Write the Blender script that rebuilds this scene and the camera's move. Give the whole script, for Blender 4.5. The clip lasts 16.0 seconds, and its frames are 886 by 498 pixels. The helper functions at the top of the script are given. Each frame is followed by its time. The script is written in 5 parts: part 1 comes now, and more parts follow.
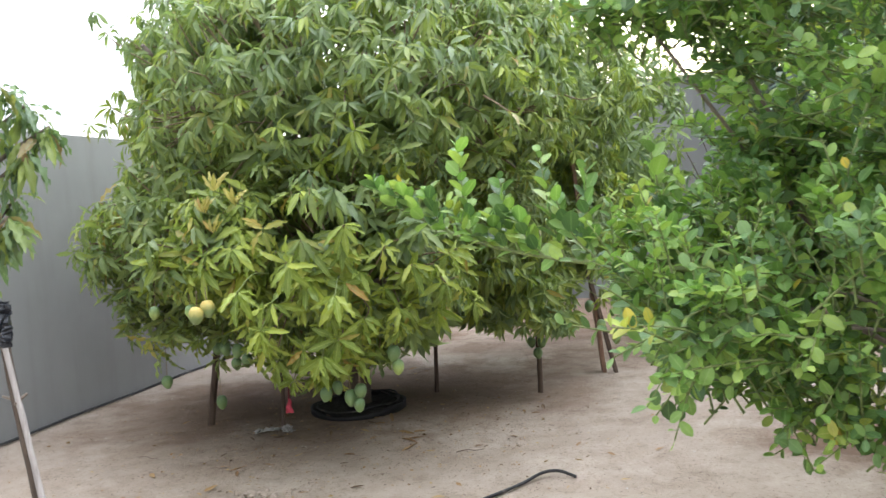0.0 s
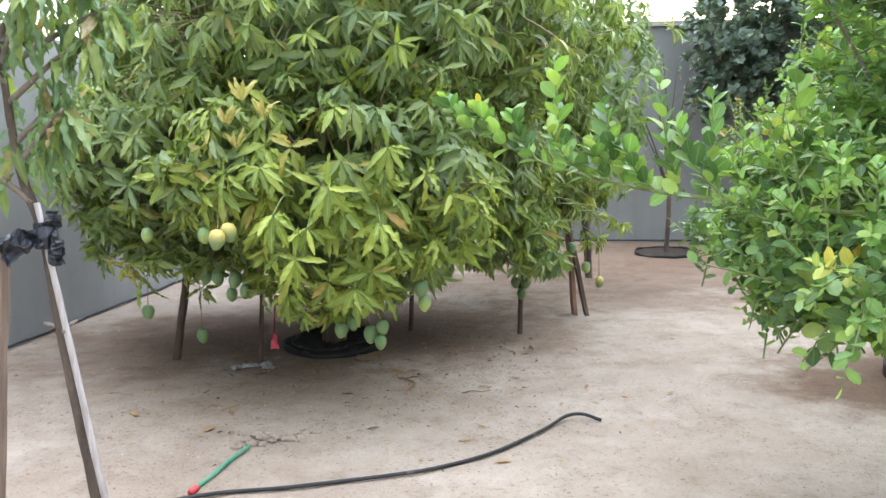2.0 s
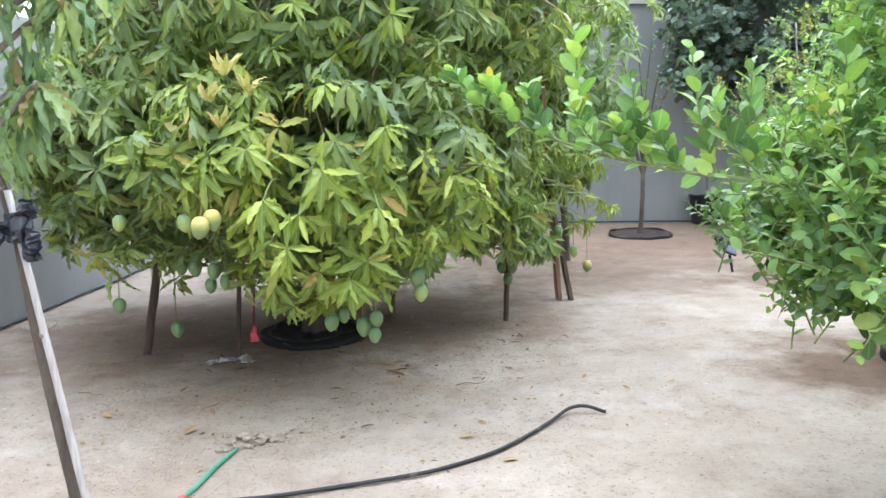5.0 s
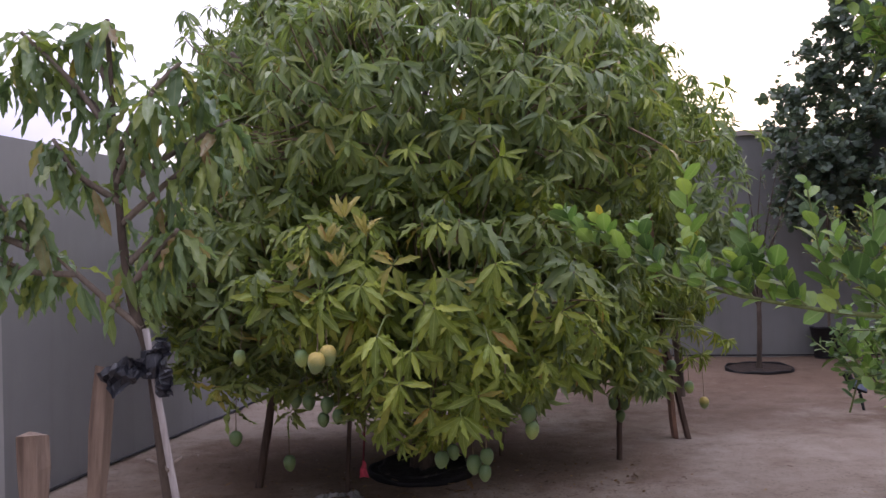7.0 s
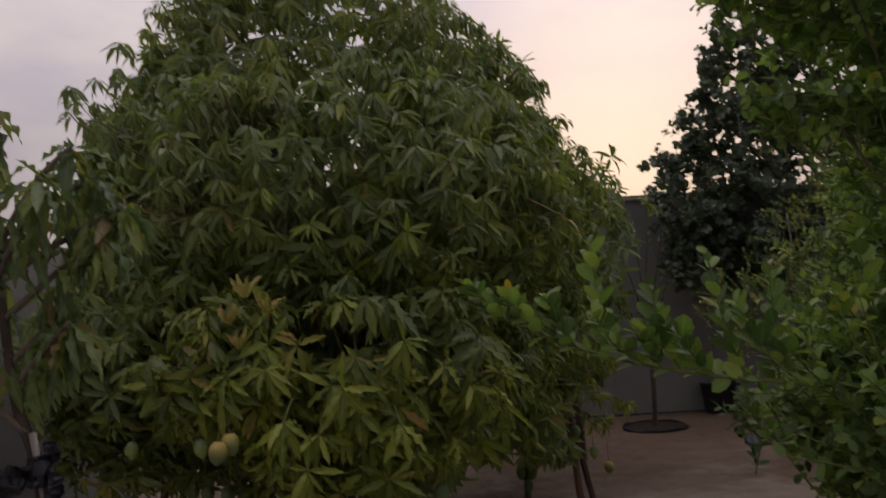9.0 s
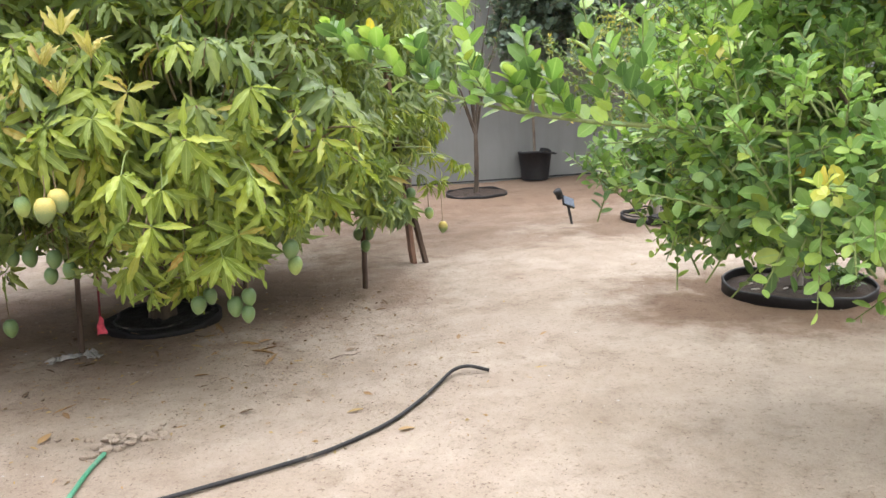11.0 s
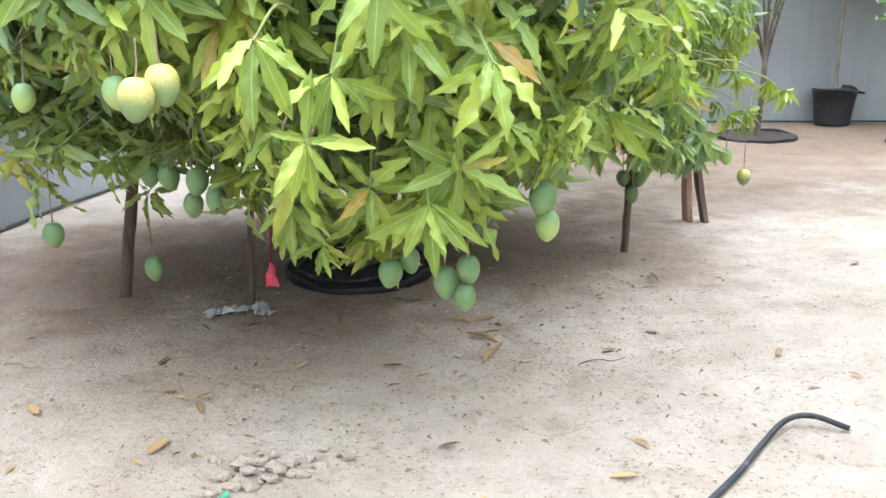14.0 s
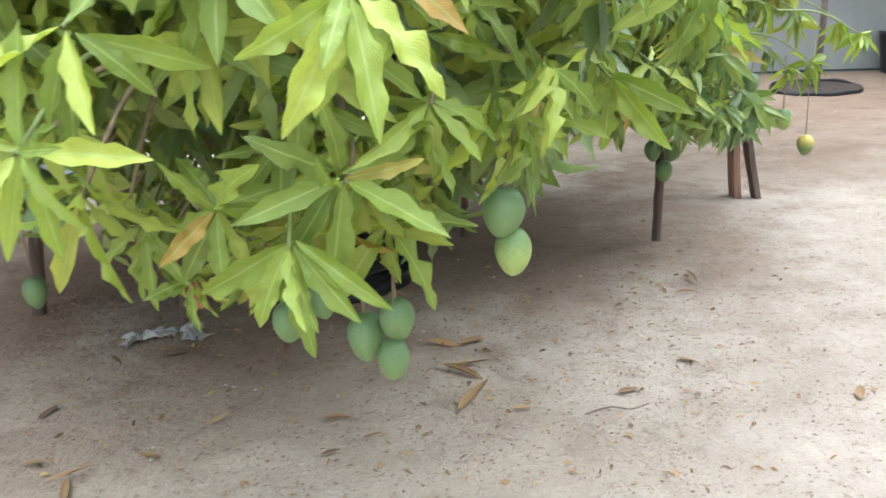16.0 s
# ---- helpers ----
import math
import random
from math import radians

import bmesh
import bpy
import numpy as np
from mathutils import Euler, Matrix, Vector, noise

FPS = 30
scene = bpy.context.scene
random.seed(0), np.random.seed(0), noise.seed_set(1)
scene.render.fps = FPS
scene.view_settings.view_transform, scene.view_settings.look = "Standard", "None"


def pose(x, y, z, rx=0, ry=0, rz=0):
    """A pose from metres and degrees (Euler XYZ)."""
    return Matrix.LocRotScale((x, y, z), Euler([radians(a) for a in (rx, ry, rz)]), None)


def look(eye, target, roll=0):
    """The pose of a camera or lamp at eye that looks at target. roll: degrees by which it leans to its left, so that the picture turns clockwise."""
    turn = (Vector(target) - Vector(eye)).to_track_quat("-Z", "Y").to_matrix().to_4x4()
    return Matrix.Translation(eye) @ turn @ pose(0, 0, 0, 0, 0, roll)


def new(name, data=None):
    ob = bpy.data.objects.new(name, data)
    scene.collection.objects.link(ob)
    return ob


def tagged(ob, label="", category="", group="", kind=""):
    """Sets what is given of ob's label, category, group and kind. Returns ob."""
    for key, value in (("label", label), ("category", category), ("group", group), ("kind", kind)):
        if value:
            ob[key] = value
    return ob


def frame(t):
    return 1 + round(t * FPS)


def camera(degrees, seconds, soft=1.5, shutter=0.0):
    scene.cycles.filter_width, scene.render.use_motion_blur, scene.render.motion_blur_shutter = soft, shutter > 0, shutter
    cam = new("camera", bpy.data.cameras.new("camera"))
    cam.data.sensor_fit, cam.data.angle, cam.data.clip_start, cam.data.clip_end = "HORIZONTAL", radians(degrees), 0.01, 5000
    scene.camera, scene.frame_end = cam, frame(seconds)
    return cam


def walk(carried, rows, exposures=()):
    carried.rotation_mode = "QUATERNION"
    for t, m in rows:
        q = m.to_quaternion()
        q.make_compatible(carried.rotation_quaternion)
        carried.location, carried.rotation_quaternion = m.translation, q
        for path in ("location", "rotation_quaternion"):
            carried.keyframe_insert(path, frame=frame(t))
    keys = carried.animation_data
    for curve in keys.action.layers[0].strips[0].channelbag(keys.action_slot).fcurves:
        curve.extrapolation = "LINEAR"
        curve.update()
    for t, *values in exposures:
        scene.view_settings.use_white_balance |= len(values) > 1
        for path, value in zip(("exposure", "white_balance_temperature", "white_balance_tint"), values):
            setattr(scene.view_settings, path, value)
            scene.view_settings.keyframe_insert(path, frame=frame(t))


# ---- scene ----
cam = camera(56.0, 16.0, shutter=0.25)
PATH = [
    (0, (0.427, 0.301, 1.524), (0.217, 2.287, 1.413), -3.9),
    (0.5, (0.196, 0.369, 1.529), (-0.014, 2.353, 1.397), -1.1),
    (1, (-0.014, 0.451, 1.54), (-0.169, 2.442, 1.425), -2.2),
    (1.5, (-0.223, 0.495, 1.517), (-0.23, 2.489, 1.364), -1.5),
    (2, (-0.393, 0.556, 1.483), (-0.318, 2.537, 1.22), -0.5),
    (2.5, (-0.476, 0.711, 1.456), (-0.286, 2.683, 1.182), -1.3),
    (3, (-0.528, 0.803, 1.456), (-0.269, 2.775, 1.243), -1.1),
    (3.2, (-0.544, 0.821, 1.463), (-0.254, 2.792, 1.284), -0.9),
    (5.3, (-0.586, 0.82, 1.471), (-0.468, 2.791, 1.157), -0.8),
    (5.5, (-0.592, 0.809, 1.472), (-0.526, 2.786, 1.178), -1.0),
    (6, (-0.602, 0.798, 1.494), (-0.638, 2.792, 1.334), -1.1),
    (6.5, (-0.61, 0.79, 1.516), (-0.692, 2.788, 1.511), -1.4),
    (7, (-0.603, 0.79, 1.493), (-0.668, 2.789, 1.504), -1.4),
    (7.5, (-0.583, 0.841, 1.481), (-0.531, 2.839, 1.434), -1.0),
    (8, (-0.614, 0.841, 1.511), (-0.492, 2.835, 1.616), -2.1),
    (8.5, (-0.657, 0.836, 1.551), (-0.557, 2.816, 1.813), -3.7),
    (9, (-0.66, 0.843, 1.541), (-0.462, 2.827, 1.699), -3.4),
    (9.5, (-0.671, 0.846, 1.46), (-0.263, 2.8, 1.342), -2.1),
    (9.7, (-0.674, 0.86, 1.454), (-0.223, 2.798, 1.253), -1.4),
    (11.8, (-0.873, 1.225, 1.379), (-0.199, 3.065, 0.975), -2.1),
    (12, (-0.844, 1.303, 1.307), (-0.128, 3.132, 0.929), -0.8),
    (12.5, (-0.775, 1.589, 1.243), (-0.027, 3.41, 0.894), 1.0),
    (13, (-0.792, 1.932, 1.258), (-0.146, 3.797, 0.931), -1.1),
    (13.5, (-0.722, 2.26, 1.227), (-0.418, 4.208, 0.89), -0.6),
    (14, (-0.695, 2.539, 1.193), (-0.627, 4.467, 0.664), -0.6),
    (14.5, (-0.686, 2.766, 1.213), (-0.627, 4.688, 0.66), -1.4),
    (15, (-0.585, 2.946, 1.173), (-0.753, 4.865, 0.635), -1.6),
    (15.5, (-0.472, 3.127, 1.136), (-0.645, 5.02, 0.512), -2.3),
    (16, (-0.424, 3.32, 1.123), (-0.468, 5.221, 0.504), -2.8),
]
EXPOSURE = [  # seconds, stops, kelvin, tint
    (0, 1.09, 6150, 4), (0.5, 1.02, 5950, 0), (1, 0.60, 6150, 5), (1.5, 1.12, 5900, 3), (2, 1.37, 5850, 3), (2.5, 1.55, 5500, 0), (3, 1.64, 5500, 1), (5.5, 1.57, 5650, 1), (6, 1.4, 5550, 6), (6.5, 0.35, 6000, 13), (7, -0.18, 6000, 27), (7.5, 0.7, 5900, 32), (8, 0.55, 5700, 22), (8.5, -1.05, 6100, 24), (9, -1.85, 7000, 22), (9.3, 0.3, 8700, 24), (9.5, 0.9, 8650, 25), (9.7, 1.03, 8600, 24), (11.8, 1.58, 5700, 0), (12.5, 1.63, 5700, 0), (13.5, 1.65, 5700, 0), (14, 2.07, 5700, 0), (14.5, 1.95, 5750, 0), (15, 2.17, 5650, 0), (15.5, 2.12, 5650, 0), (16, 1.93, 5850, 0),
]
walk(cam, [(t, look(eye, target, roll)) for t, eye, target, roll in PATH], EXPOSURE)

# ---- world, sun ----
world = bpy.data.worlds.new("overcast_sky")
scene.world = world
world.use_nodes = True
wn, wl = world.node_tree.nodes, world.node_tree.links
wn.clear()
SUN_AZ, SUN_EL = radians(18), radians(9)      # clockwise from +y: a low sun behind the back wall
w_out = wn.new("ShaderNodeOutputWorld")
w_sky = wn.new("ShaderNodeTexSky")
w_sky.sky_type = "NISHITA"
w_sky.sun_disc = False
w_sky.sun_elevation, w_sky.sun_rotation = SUN_EL, SUN_AZ
w_sky.dust_density, w_sky.air_density = 3.0, 1.2
w_bg = wn.new("ShaderNodeBackground")
w_bg.inputs["Strength"].default_value = 0.09
wl.new(w_sky.outputs[0], w_bg.inputs["Color"])
w_tc = wn.new("ShaderNodeTexCoord")
w_map = wn.new("ShaderNodeMapping")
w_map.inputs["Scale"].default_value = (1.6, 1.6, 4.5)
wl.new(w_tc.outputs["Generated"], w_map.inputs["Vector"])
w_noise = wn.new("ShaderNodeTexNoise")
w_noise.inputs["Scale"].default_value = 1.7
w_noise.inputs["Detail"].default_value = 5
wl.new(w_map.outputs[0], w_noise.inputs["Vector"])
w_ramp = wn.new("ShaderNodeValToRGB")
w_ramp.color_ramp.elements[0].position, w_ramp.color_ramp.elements[0].color = 0.34, (0.60, 0.60, 0.75, 1)
w_ramp.color_ramp.elements[1].position, w_ramp.color_ramp.elements[1].color = 0.64, (1.0, 0.965, 0.95, 1)
wl.new(w_noise.outputs["Fac"], w_ramp.inputs["Fac"])
w_cloud = wn.new("ShaderNodeBackground")
w_sep = wn.new("ShaderNodeSeparateXYZ")
wl.new(w_tc.outputs["Generated"], w_sep.inputs[0])
w_up = wn.new("ShaderNodeMath")           # an overcast sky is about three times as bright overhead as at the horizon
w_up.operation, w_up.use_clamp = "MULTIPLY_ADD", False
w_clamp = wn.new("ShaderNodeClamp")
wl.new(w_sep.outputs["Z"], w_clamp.inputs["Value"])
wl.new(w_clamp.outputs[0], w_up.inputs[0])
w_up.inputs[1].default_value, w_up.inputs[2].default_value = 3.9, 0.85
# the cloud glows warmer and brighter round the low sun
w_dot = wn.new("ShaderNodeVectorMath")
w_dot.operation = "DOT_PRODUCT"
w_norm = wn.new("ShaderNodeVectorMath")
w_norm.operation = "NORMALIZE"
wl.new(w_tc.outputs["Generated"], w_norm.inputs[0])
wl.new(w_norm.outputs[0], w_dot.inputs[0])
w_dot.inputs[1].default_value = (math.sin(SUN_AZ) * math.cos(SUN_EL), math.cos(SUN_AZ) * math.cos(SUN_EL), math.sin(SUN_EL))


def w_math(op, a, b, c=None):
    """One step of arithmetic in the sky."""
    n = wn.new("ShaderNodeMath")
    n.operation = op
    for k, v in enumerate((a, b, c)):
        if isinstance(v, float):
            n.inputs[k].default_value = v
        elif v is not None:
            wl.new(v, n.inputs[k])
    return n.outputs[0]


w_side = w_math("POWER", w_math("MULTIPLY_ADD", w_dot.outputs["Value"], 0.5, 0.5), 2.0)      # from the dim east to the bright west
w_glow = w_math("POWER", w_math("MAXIMUM", w_dot.outputs["Value"], 0.0), 40.0)
w_gain = w_math("ADD", w_math("MULTIPLY_ADD", w_side, 1.1, 0.52), w_math("MULTIPLY", w_glow, 0.45))
w_str = wn.new("ShaderNodeMath")
w_str.operation = "MULTIPLY"
wl.new(w_up.outputs[0], w_str.inputs[0])
wl.new(w_gain, w_str.inputs[1])
w_warm = wn.new("ShaderNodeMix")
w_warm.data_type = "RGBA"
wl.new(w_glow, w_warm.inputs[0])
wl.new(w_ramp.outputs[0], w_warm.inputs[6])
w_warm.inputs[7].default_value = (1.0, 0.90, 0.80, 1)
wl.new(w_str.outputs[0], w_cloud.inputs["Strength"])
wl.new(w_warm.outputs[2], w_cloud.inputs["Color"])
w_mix = wn.new("ShaderNodeMixShader")
w_mix.inputs["Fac"].default_value = 0.78
wl.new(w_bg.outputs[0], w_mix.inputs[1])
wl.new(w_cloud.outputs[0], w_mix.inputs[2])
wl.new(w_mix.outputs[0], w_out.inputs["Surface"])

sun_data = bpy.data.lights.new("sun", "SUN")
sun_data.energy, sun_data.angle, sun_data.color = 1.0, radians(30), (1.0, 0.86, 0.68)
sun = new("sun", sun_data)
sun_dir = Vector((math.sin(SUN_AZ) * math.cos(SUN_EL), math.cos(SUN_AZ) * math.cos(SUN_EL), math.sin(SUN_EL)))
sun.matrix_world = look(sun_dir * 50, (0, 0, 0))


# ---- materials ----
def nodes_of(name):
    m = bpy.data.materials.new(name)
    m.use_nodes = True
    nt = m.node_tree
    return m, nt.nodes, nt.links, nt.nodes["Principled BSDF"]


def ramp(nn, ll, src, stops):
    r = nn.new("ShaderNodeValToRGB")
    e = r.color_ramp.elements
    while len(e) < len(stops):
        e.new(0.5)
    for k, (p, c) in enumerate(stops):
        e[k].position, e[k].color = p, (*c, 1)
    ll.new(src, r.inputs["Fac"])
    return r.outputs["Color"]


def noise_tex(nn, ll, scale, detail=4, rough=0.55, stretch=None, space="Object"):
    tc = nn.new("ShaderNodeTexCoord")
    t = nn.new("ShaderNodeTexNoise")
    t.inputs["Scale"].default_value, t.inputs["Detail"].default_value = scale, detail
    t.inputs["Roughness"].default_value = rough
    if stretch:
        mp = nn.new("ShaderNodeMapping")
        mp.inputs["Scale"].default_value = stretch
        ll.new(tc.outputs[space], mp.inputs["Vector"])
        ll.new(mp.outputs[0], t.inputs["Vector"])
    else:
        ll.new(tc.outputs[space], t.inputs["Vector"])
    return t.outputs["Fac"]


def mixc(nn, ll, a, b, fac, mode="MIX"):
    m = nn.new("ShaderNodeMix")
    m.data_type, m.blend_type = "RGBA", mode
    for sock, v in ((m.inputs[6], a), (m.inputs[7], b)):
        if isinstance(v, tuple):
            sock.default_value = (*v, 1)
        else:
            ll.new(v, sock)
    if isinstance(fac, float):
        m.inputs[0].default_value = fac
    else:
        ll.new(fac, m.inputs[0])
    return m.outputs[2]


def math_node(nn, ll, op, a, b=None):
    m = nn.new("ShaderNodeMath")
    m.operation = op
    for k, v in enumerate((a, b)):
        if v is None:
            continue
        if isinstance(v, (int, float)):
            m.inputs[k].default_value = v
        else:
            ll.new(v, m.inputs[k])
    return m.outputs[0]


def bump(nn, ll, bsdf, height, strength, distance):
    b = nn.new("ShaderNodeBump")
    b.inputs["Strength"].default_value, b.inputs["Distance"].default_value = strength, distance
    ll.new(height, b.inputs["Height"])
    ll.new(b.outputs[0], bsdf.inputs["Normal"])


def rough_mat(name, stops, scale, roughness, bump_strength=0.4, bump_dist=0.004, bump_scale=None, stretch=None, fine=None):
    """A matt surface: colours by a coarse noise, speckled by a fine one, with relief."""
    m, nn, ll, b = nodes_of(name)
    c = ramp(nn, ll, noise_tex(nn, ll, scale, 5, 0.6, stretch), stops)
    f = noise_tex(nn, ll, fine or scale * 9, 3, 0.6, stretch)
    c = mixc(nn, ll, c, ramp(nn, ll, f, [(0.3, (0.72, 0.72, 0.72)), (0.7, (1.18, 1.18, 1.18))]), 0.65, "MULTIPLY")
    ll.new(c, b.inputs["Base Color"])
    b.inputs["Roughness"].default_value = roughness
    bump(nn, ll, b, noise_tex(nn, ll, bump_scale or scale * 6, 5, 0.65, stretch), bump_strength, bump_dist)
    return m


def leaf_mat(name, stops, rib, roughness=0.42, through_light=0.35):
    """A leaf: tone by leaf, pale midrib and faint side veins by its own coordinates, some light coming through."""
    m, nn, ll, b = nodes_of(name)
    geo, info = nn.new("ShaderNodeNewGeometry"), nn.new("ShaderNodeObjectInfo")
    rnd = math_node(nn, ll, "FRACT", math_node(nn, ll, "ADD", geo.outputs["Random Per Island"], info.outputs["Random"]))
    c = ramp(nn, ll, rnd, stops)
    blotch = noise_tex(nn, ll, 26, 3)
    c = mixc(nn, ll, c, ramp(nn, ll, blotch, [(0.3, (0.78, 0.80, 0.7)), (0.7, (1.2, 1.16, 1.1))]), 0.8, "MULTIPLY")
    uv = nn.new("ShaderNodeUVMap")
    sep = nn.new("ShaderNodeSeparateXYZ")
    ll.new(uv.outputs[0], sep.inputs[0])
    off = math_node(nn, ll, "ABSOLUTE", math_node(nn, ll, "SUBTRACT", sep.outputs["X"], 0.5))
    ribmask = ramp(nn, ll, off, [(0.015, (1, 1, 1)), (0.07, (0, 0, 0))])
    c = mixc(nn, ll, c, rib, math_node(nn, ll, "MULTIPLY", ribmask, 0.6))
    wave = nn.new("ShaderNodeTexWave")
    wave.inputs["Scale"].default_value, wave.inputs["Distortion"].default_value = 3.2, 0.6
    comb = nn.new("ShaderNodeCombineXYZ")
    ll.new(math_node(nn, ll, "SUBTRACT", math_node(nn, ll, "MULTIPLY", sep.outputs["Y"], 2.2), off), comb.inputs["X"])
    ll.new(comb.outputs[0], wave.inputs["Vector"])
    c = mixc(nn, ll, c, rib, math_node(nn, ll, "MULTIPLY", wave.outputs["Fac"], 0.10))
    ll.new(c, b.inputs["Base Color"])
    b.inputs["Roughness"].default_value = roughness
    b.inputs["Specular IOR Level"].default_value = 0.5
    bump(nn, ll, b, wave.outputs["Fac"], 0.25, 0.002)
    tr = nn.new("ShaderNodeBsdfTranslucent")
    ll.new(mixc(nn, ll, c, (1.18, 1.2, 0.68), 1.0, "MULTIPLY"), tr.inputs["Color"])
    mx = nn.new("ShaderNodeMixShader")
    mx.inputs["Fac"].default_value = through_light
    ll.new(b.outputs[0], mx.inputs[1])
    ll.new(tr.outputs[0], mx.inputs[2])
    ll.new(mx.outputs[0], nn["Material Output"].inputs["Surface"])
    return m


def wood_mat(name, dark, light, scale=6):
    m, nn, ll, b = nodes_of(name)
    g = noise_tex(nn, ll, scale, 6, 0.65, (9, 9, 0.6))
    c = ramp(nn, ll, g, [(0.3, dark), (0.7, light)])
    c = mixc(nn, ll, c, ramp(nn, ll, noise_tex(nn, ll, 4, 3), [(0.3, (0.7, 0.68, 0.66)), (0.75, (1.15, 1.15, 1.15))]), 0.8, "MULTIPLY")
    ll.new(c, b.inputs["Base Color"])
    b.inputs["Roughness"].default_value = 0.8
    bump(nn, ll, b, g, 0.5, 0.004)
    return m


def plain_mat(name, colour, roughness, bump_strength=0.2, scale=30, spread=0.25):
    lo, hi = tuple(v * (1 - spread) for v in colour), tuple(min(1, v * (1 + spread)) for v in colour)
    return rough_mat(name, [(0.3, lo), (0.7, hi)], scale, roughness, bump_strength, 0.002)


def sand_mat():
    m, nn, ll, b = nodes_of("sand")
    c = ramp(nn, ll, noise_tex(nn, ll, 0.8, 6, 0.62), [(0.30, (0.300, 0.242, 0.190)), (0.5, (0.365, 0.303, 0.246)), (0.70, (0.420, 0.358, 0.298))])
    # pale smooth crust between darker, turned-up places
    crust = noise_tex(nn, ll, 1.15, 7, 0.68)
    c = mixc(nn, ll, c, (0.505, 0.440, 0.374), math_node(nn, ll, "MULTIPLY", ramp(nn, ll, crust, [(0.47, (0, 0, 0)), (0.66, (1, 1, 1))]), 0.5))
    tc = nn.new("ShaderNodeTexCoord")
    sep = nn.new("ShaderNodeSeparateXYZ")
    ll.new(tc.outputs["Object"], sep.inputs[0])
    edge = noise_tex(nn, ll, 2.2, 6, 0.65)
    # watered, browner soil plus painted tree and wall shade: x, y, half sizes, strength
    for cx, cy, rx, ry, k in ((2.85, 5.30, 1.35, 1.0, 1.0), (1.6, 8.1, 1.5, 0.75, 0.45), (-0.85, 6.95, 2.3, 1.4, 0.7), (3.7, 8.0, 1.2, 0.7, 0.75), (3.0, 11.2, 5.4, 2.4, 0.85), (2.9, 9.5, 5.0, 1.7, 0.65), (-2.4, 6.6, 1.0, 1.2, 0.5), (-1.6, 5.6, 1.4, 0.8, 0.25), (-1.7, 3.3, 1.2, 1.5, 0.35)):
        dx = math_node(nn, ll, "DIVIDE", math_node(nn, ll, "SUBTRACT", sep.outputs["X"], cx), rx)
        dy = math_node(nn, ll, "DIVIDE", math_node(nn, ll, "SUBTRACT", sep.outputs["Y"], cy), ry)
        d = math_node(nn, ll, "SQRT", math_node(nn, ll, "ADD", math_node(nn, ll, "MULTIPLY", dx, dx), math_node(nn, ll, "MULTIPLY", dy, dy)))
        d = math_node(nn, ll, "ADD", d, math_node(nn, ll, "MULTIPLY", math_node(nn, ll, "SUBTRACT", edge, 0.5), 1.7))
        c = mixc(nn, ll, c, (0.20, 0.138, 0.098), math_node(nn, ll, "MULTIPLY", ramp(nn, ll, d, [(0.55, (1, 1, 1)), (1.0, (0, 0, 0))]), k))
    scuff = noise_tex(nn, ll, 5.2, 7, 0.72)
    c = mixc(nn, ll, c, ramp(nn, ll, scuff, [(0.30, (0.66, 0.63, 0.60)), (0.45, (0.95, 0.94, 0.93)), (0.70, (1.12, 1.11, 1.10))]), 0.75, "MULTIPLY")
    loose = ramp(nn, ll, noise_tex(nn, ll, 1.7, 6, 0.66), [(0.47, (0, 0, 0)), (0.58, (1, 1, 1))])
    crumb = noise_tex(nn, ll, 46, 5, 0.75)
    c = mixc(nn, ll, c, ramp(nn, ll, crumb, [(0.35, (0.46, 0.41, 0.36)), (0.43, (1.0, 0.99, 0.98)), (0.66, (1.08, 1.08, 1.08))]), math_node(nn, ll, "ADD", math_node(nn, ll, "MULTIPLY", loose, 0.35), 0.5), "MULTIPLY")
    grain = noise_tex(nn, ll, 150, 3, 0.75)
    c = mixc(nn, ll, c, ramp(nn, ll, grain, [(0.25, (0.74, 0.73, 0.72)), (0.75, (1.16, 1.16, 1.16))]), 0.7, "MULTIPLY")
    ll.new(c, b.inputs["Base Color"])
    b.inputs["Roughness"].default_value = 0.95
    b.inputs["Specular IOR Level"].default_value = 0.15
    h = math_node(nn, ll, "ADD", math_node(nn, ll, "ADD", math_node(nn, ll, "MULTIPLY", scuff, 1.5), math_node(nn, ll, "MULTIPLY", crumb, 0.55)), math_node(nn, ll, "MULTIPLY", grain, 0.14))
    bump(nn, ll, b, h, 0.75, 0.024)
    return m


def plaster_mat(name, base):
    m, nn, ll, b = nodes_of(name)
    lo, hi = tuple(v * 0.84 for v in base), tuple(v * 1.07 for v in base)
    c = ramp(nn, ll, noise_tex(nn, ll, 0.7, 5, 0.6), [(0.3, lo), (0.7, hi)])
    streak = noise_tex(nn, ll, 2.5, 5, 0.6, (2.2, 2.2, 0.25))
    c = mixc(nn, ll, c, ramp(nn, ll, streak, [(0.28, (0.78, 0.76, 0.73)), (0.52, (1, 1, 1))]), 0.4, "MULTIPLY")
    ll.new(c, b.inputs["Base Color"])
    b.inputs["Roughness"].default_value = 0.85
    bump(nn, ll, b, noise_tex(nn, ll, 60, 4, 0.7), 0.25, 0.004)
    return m


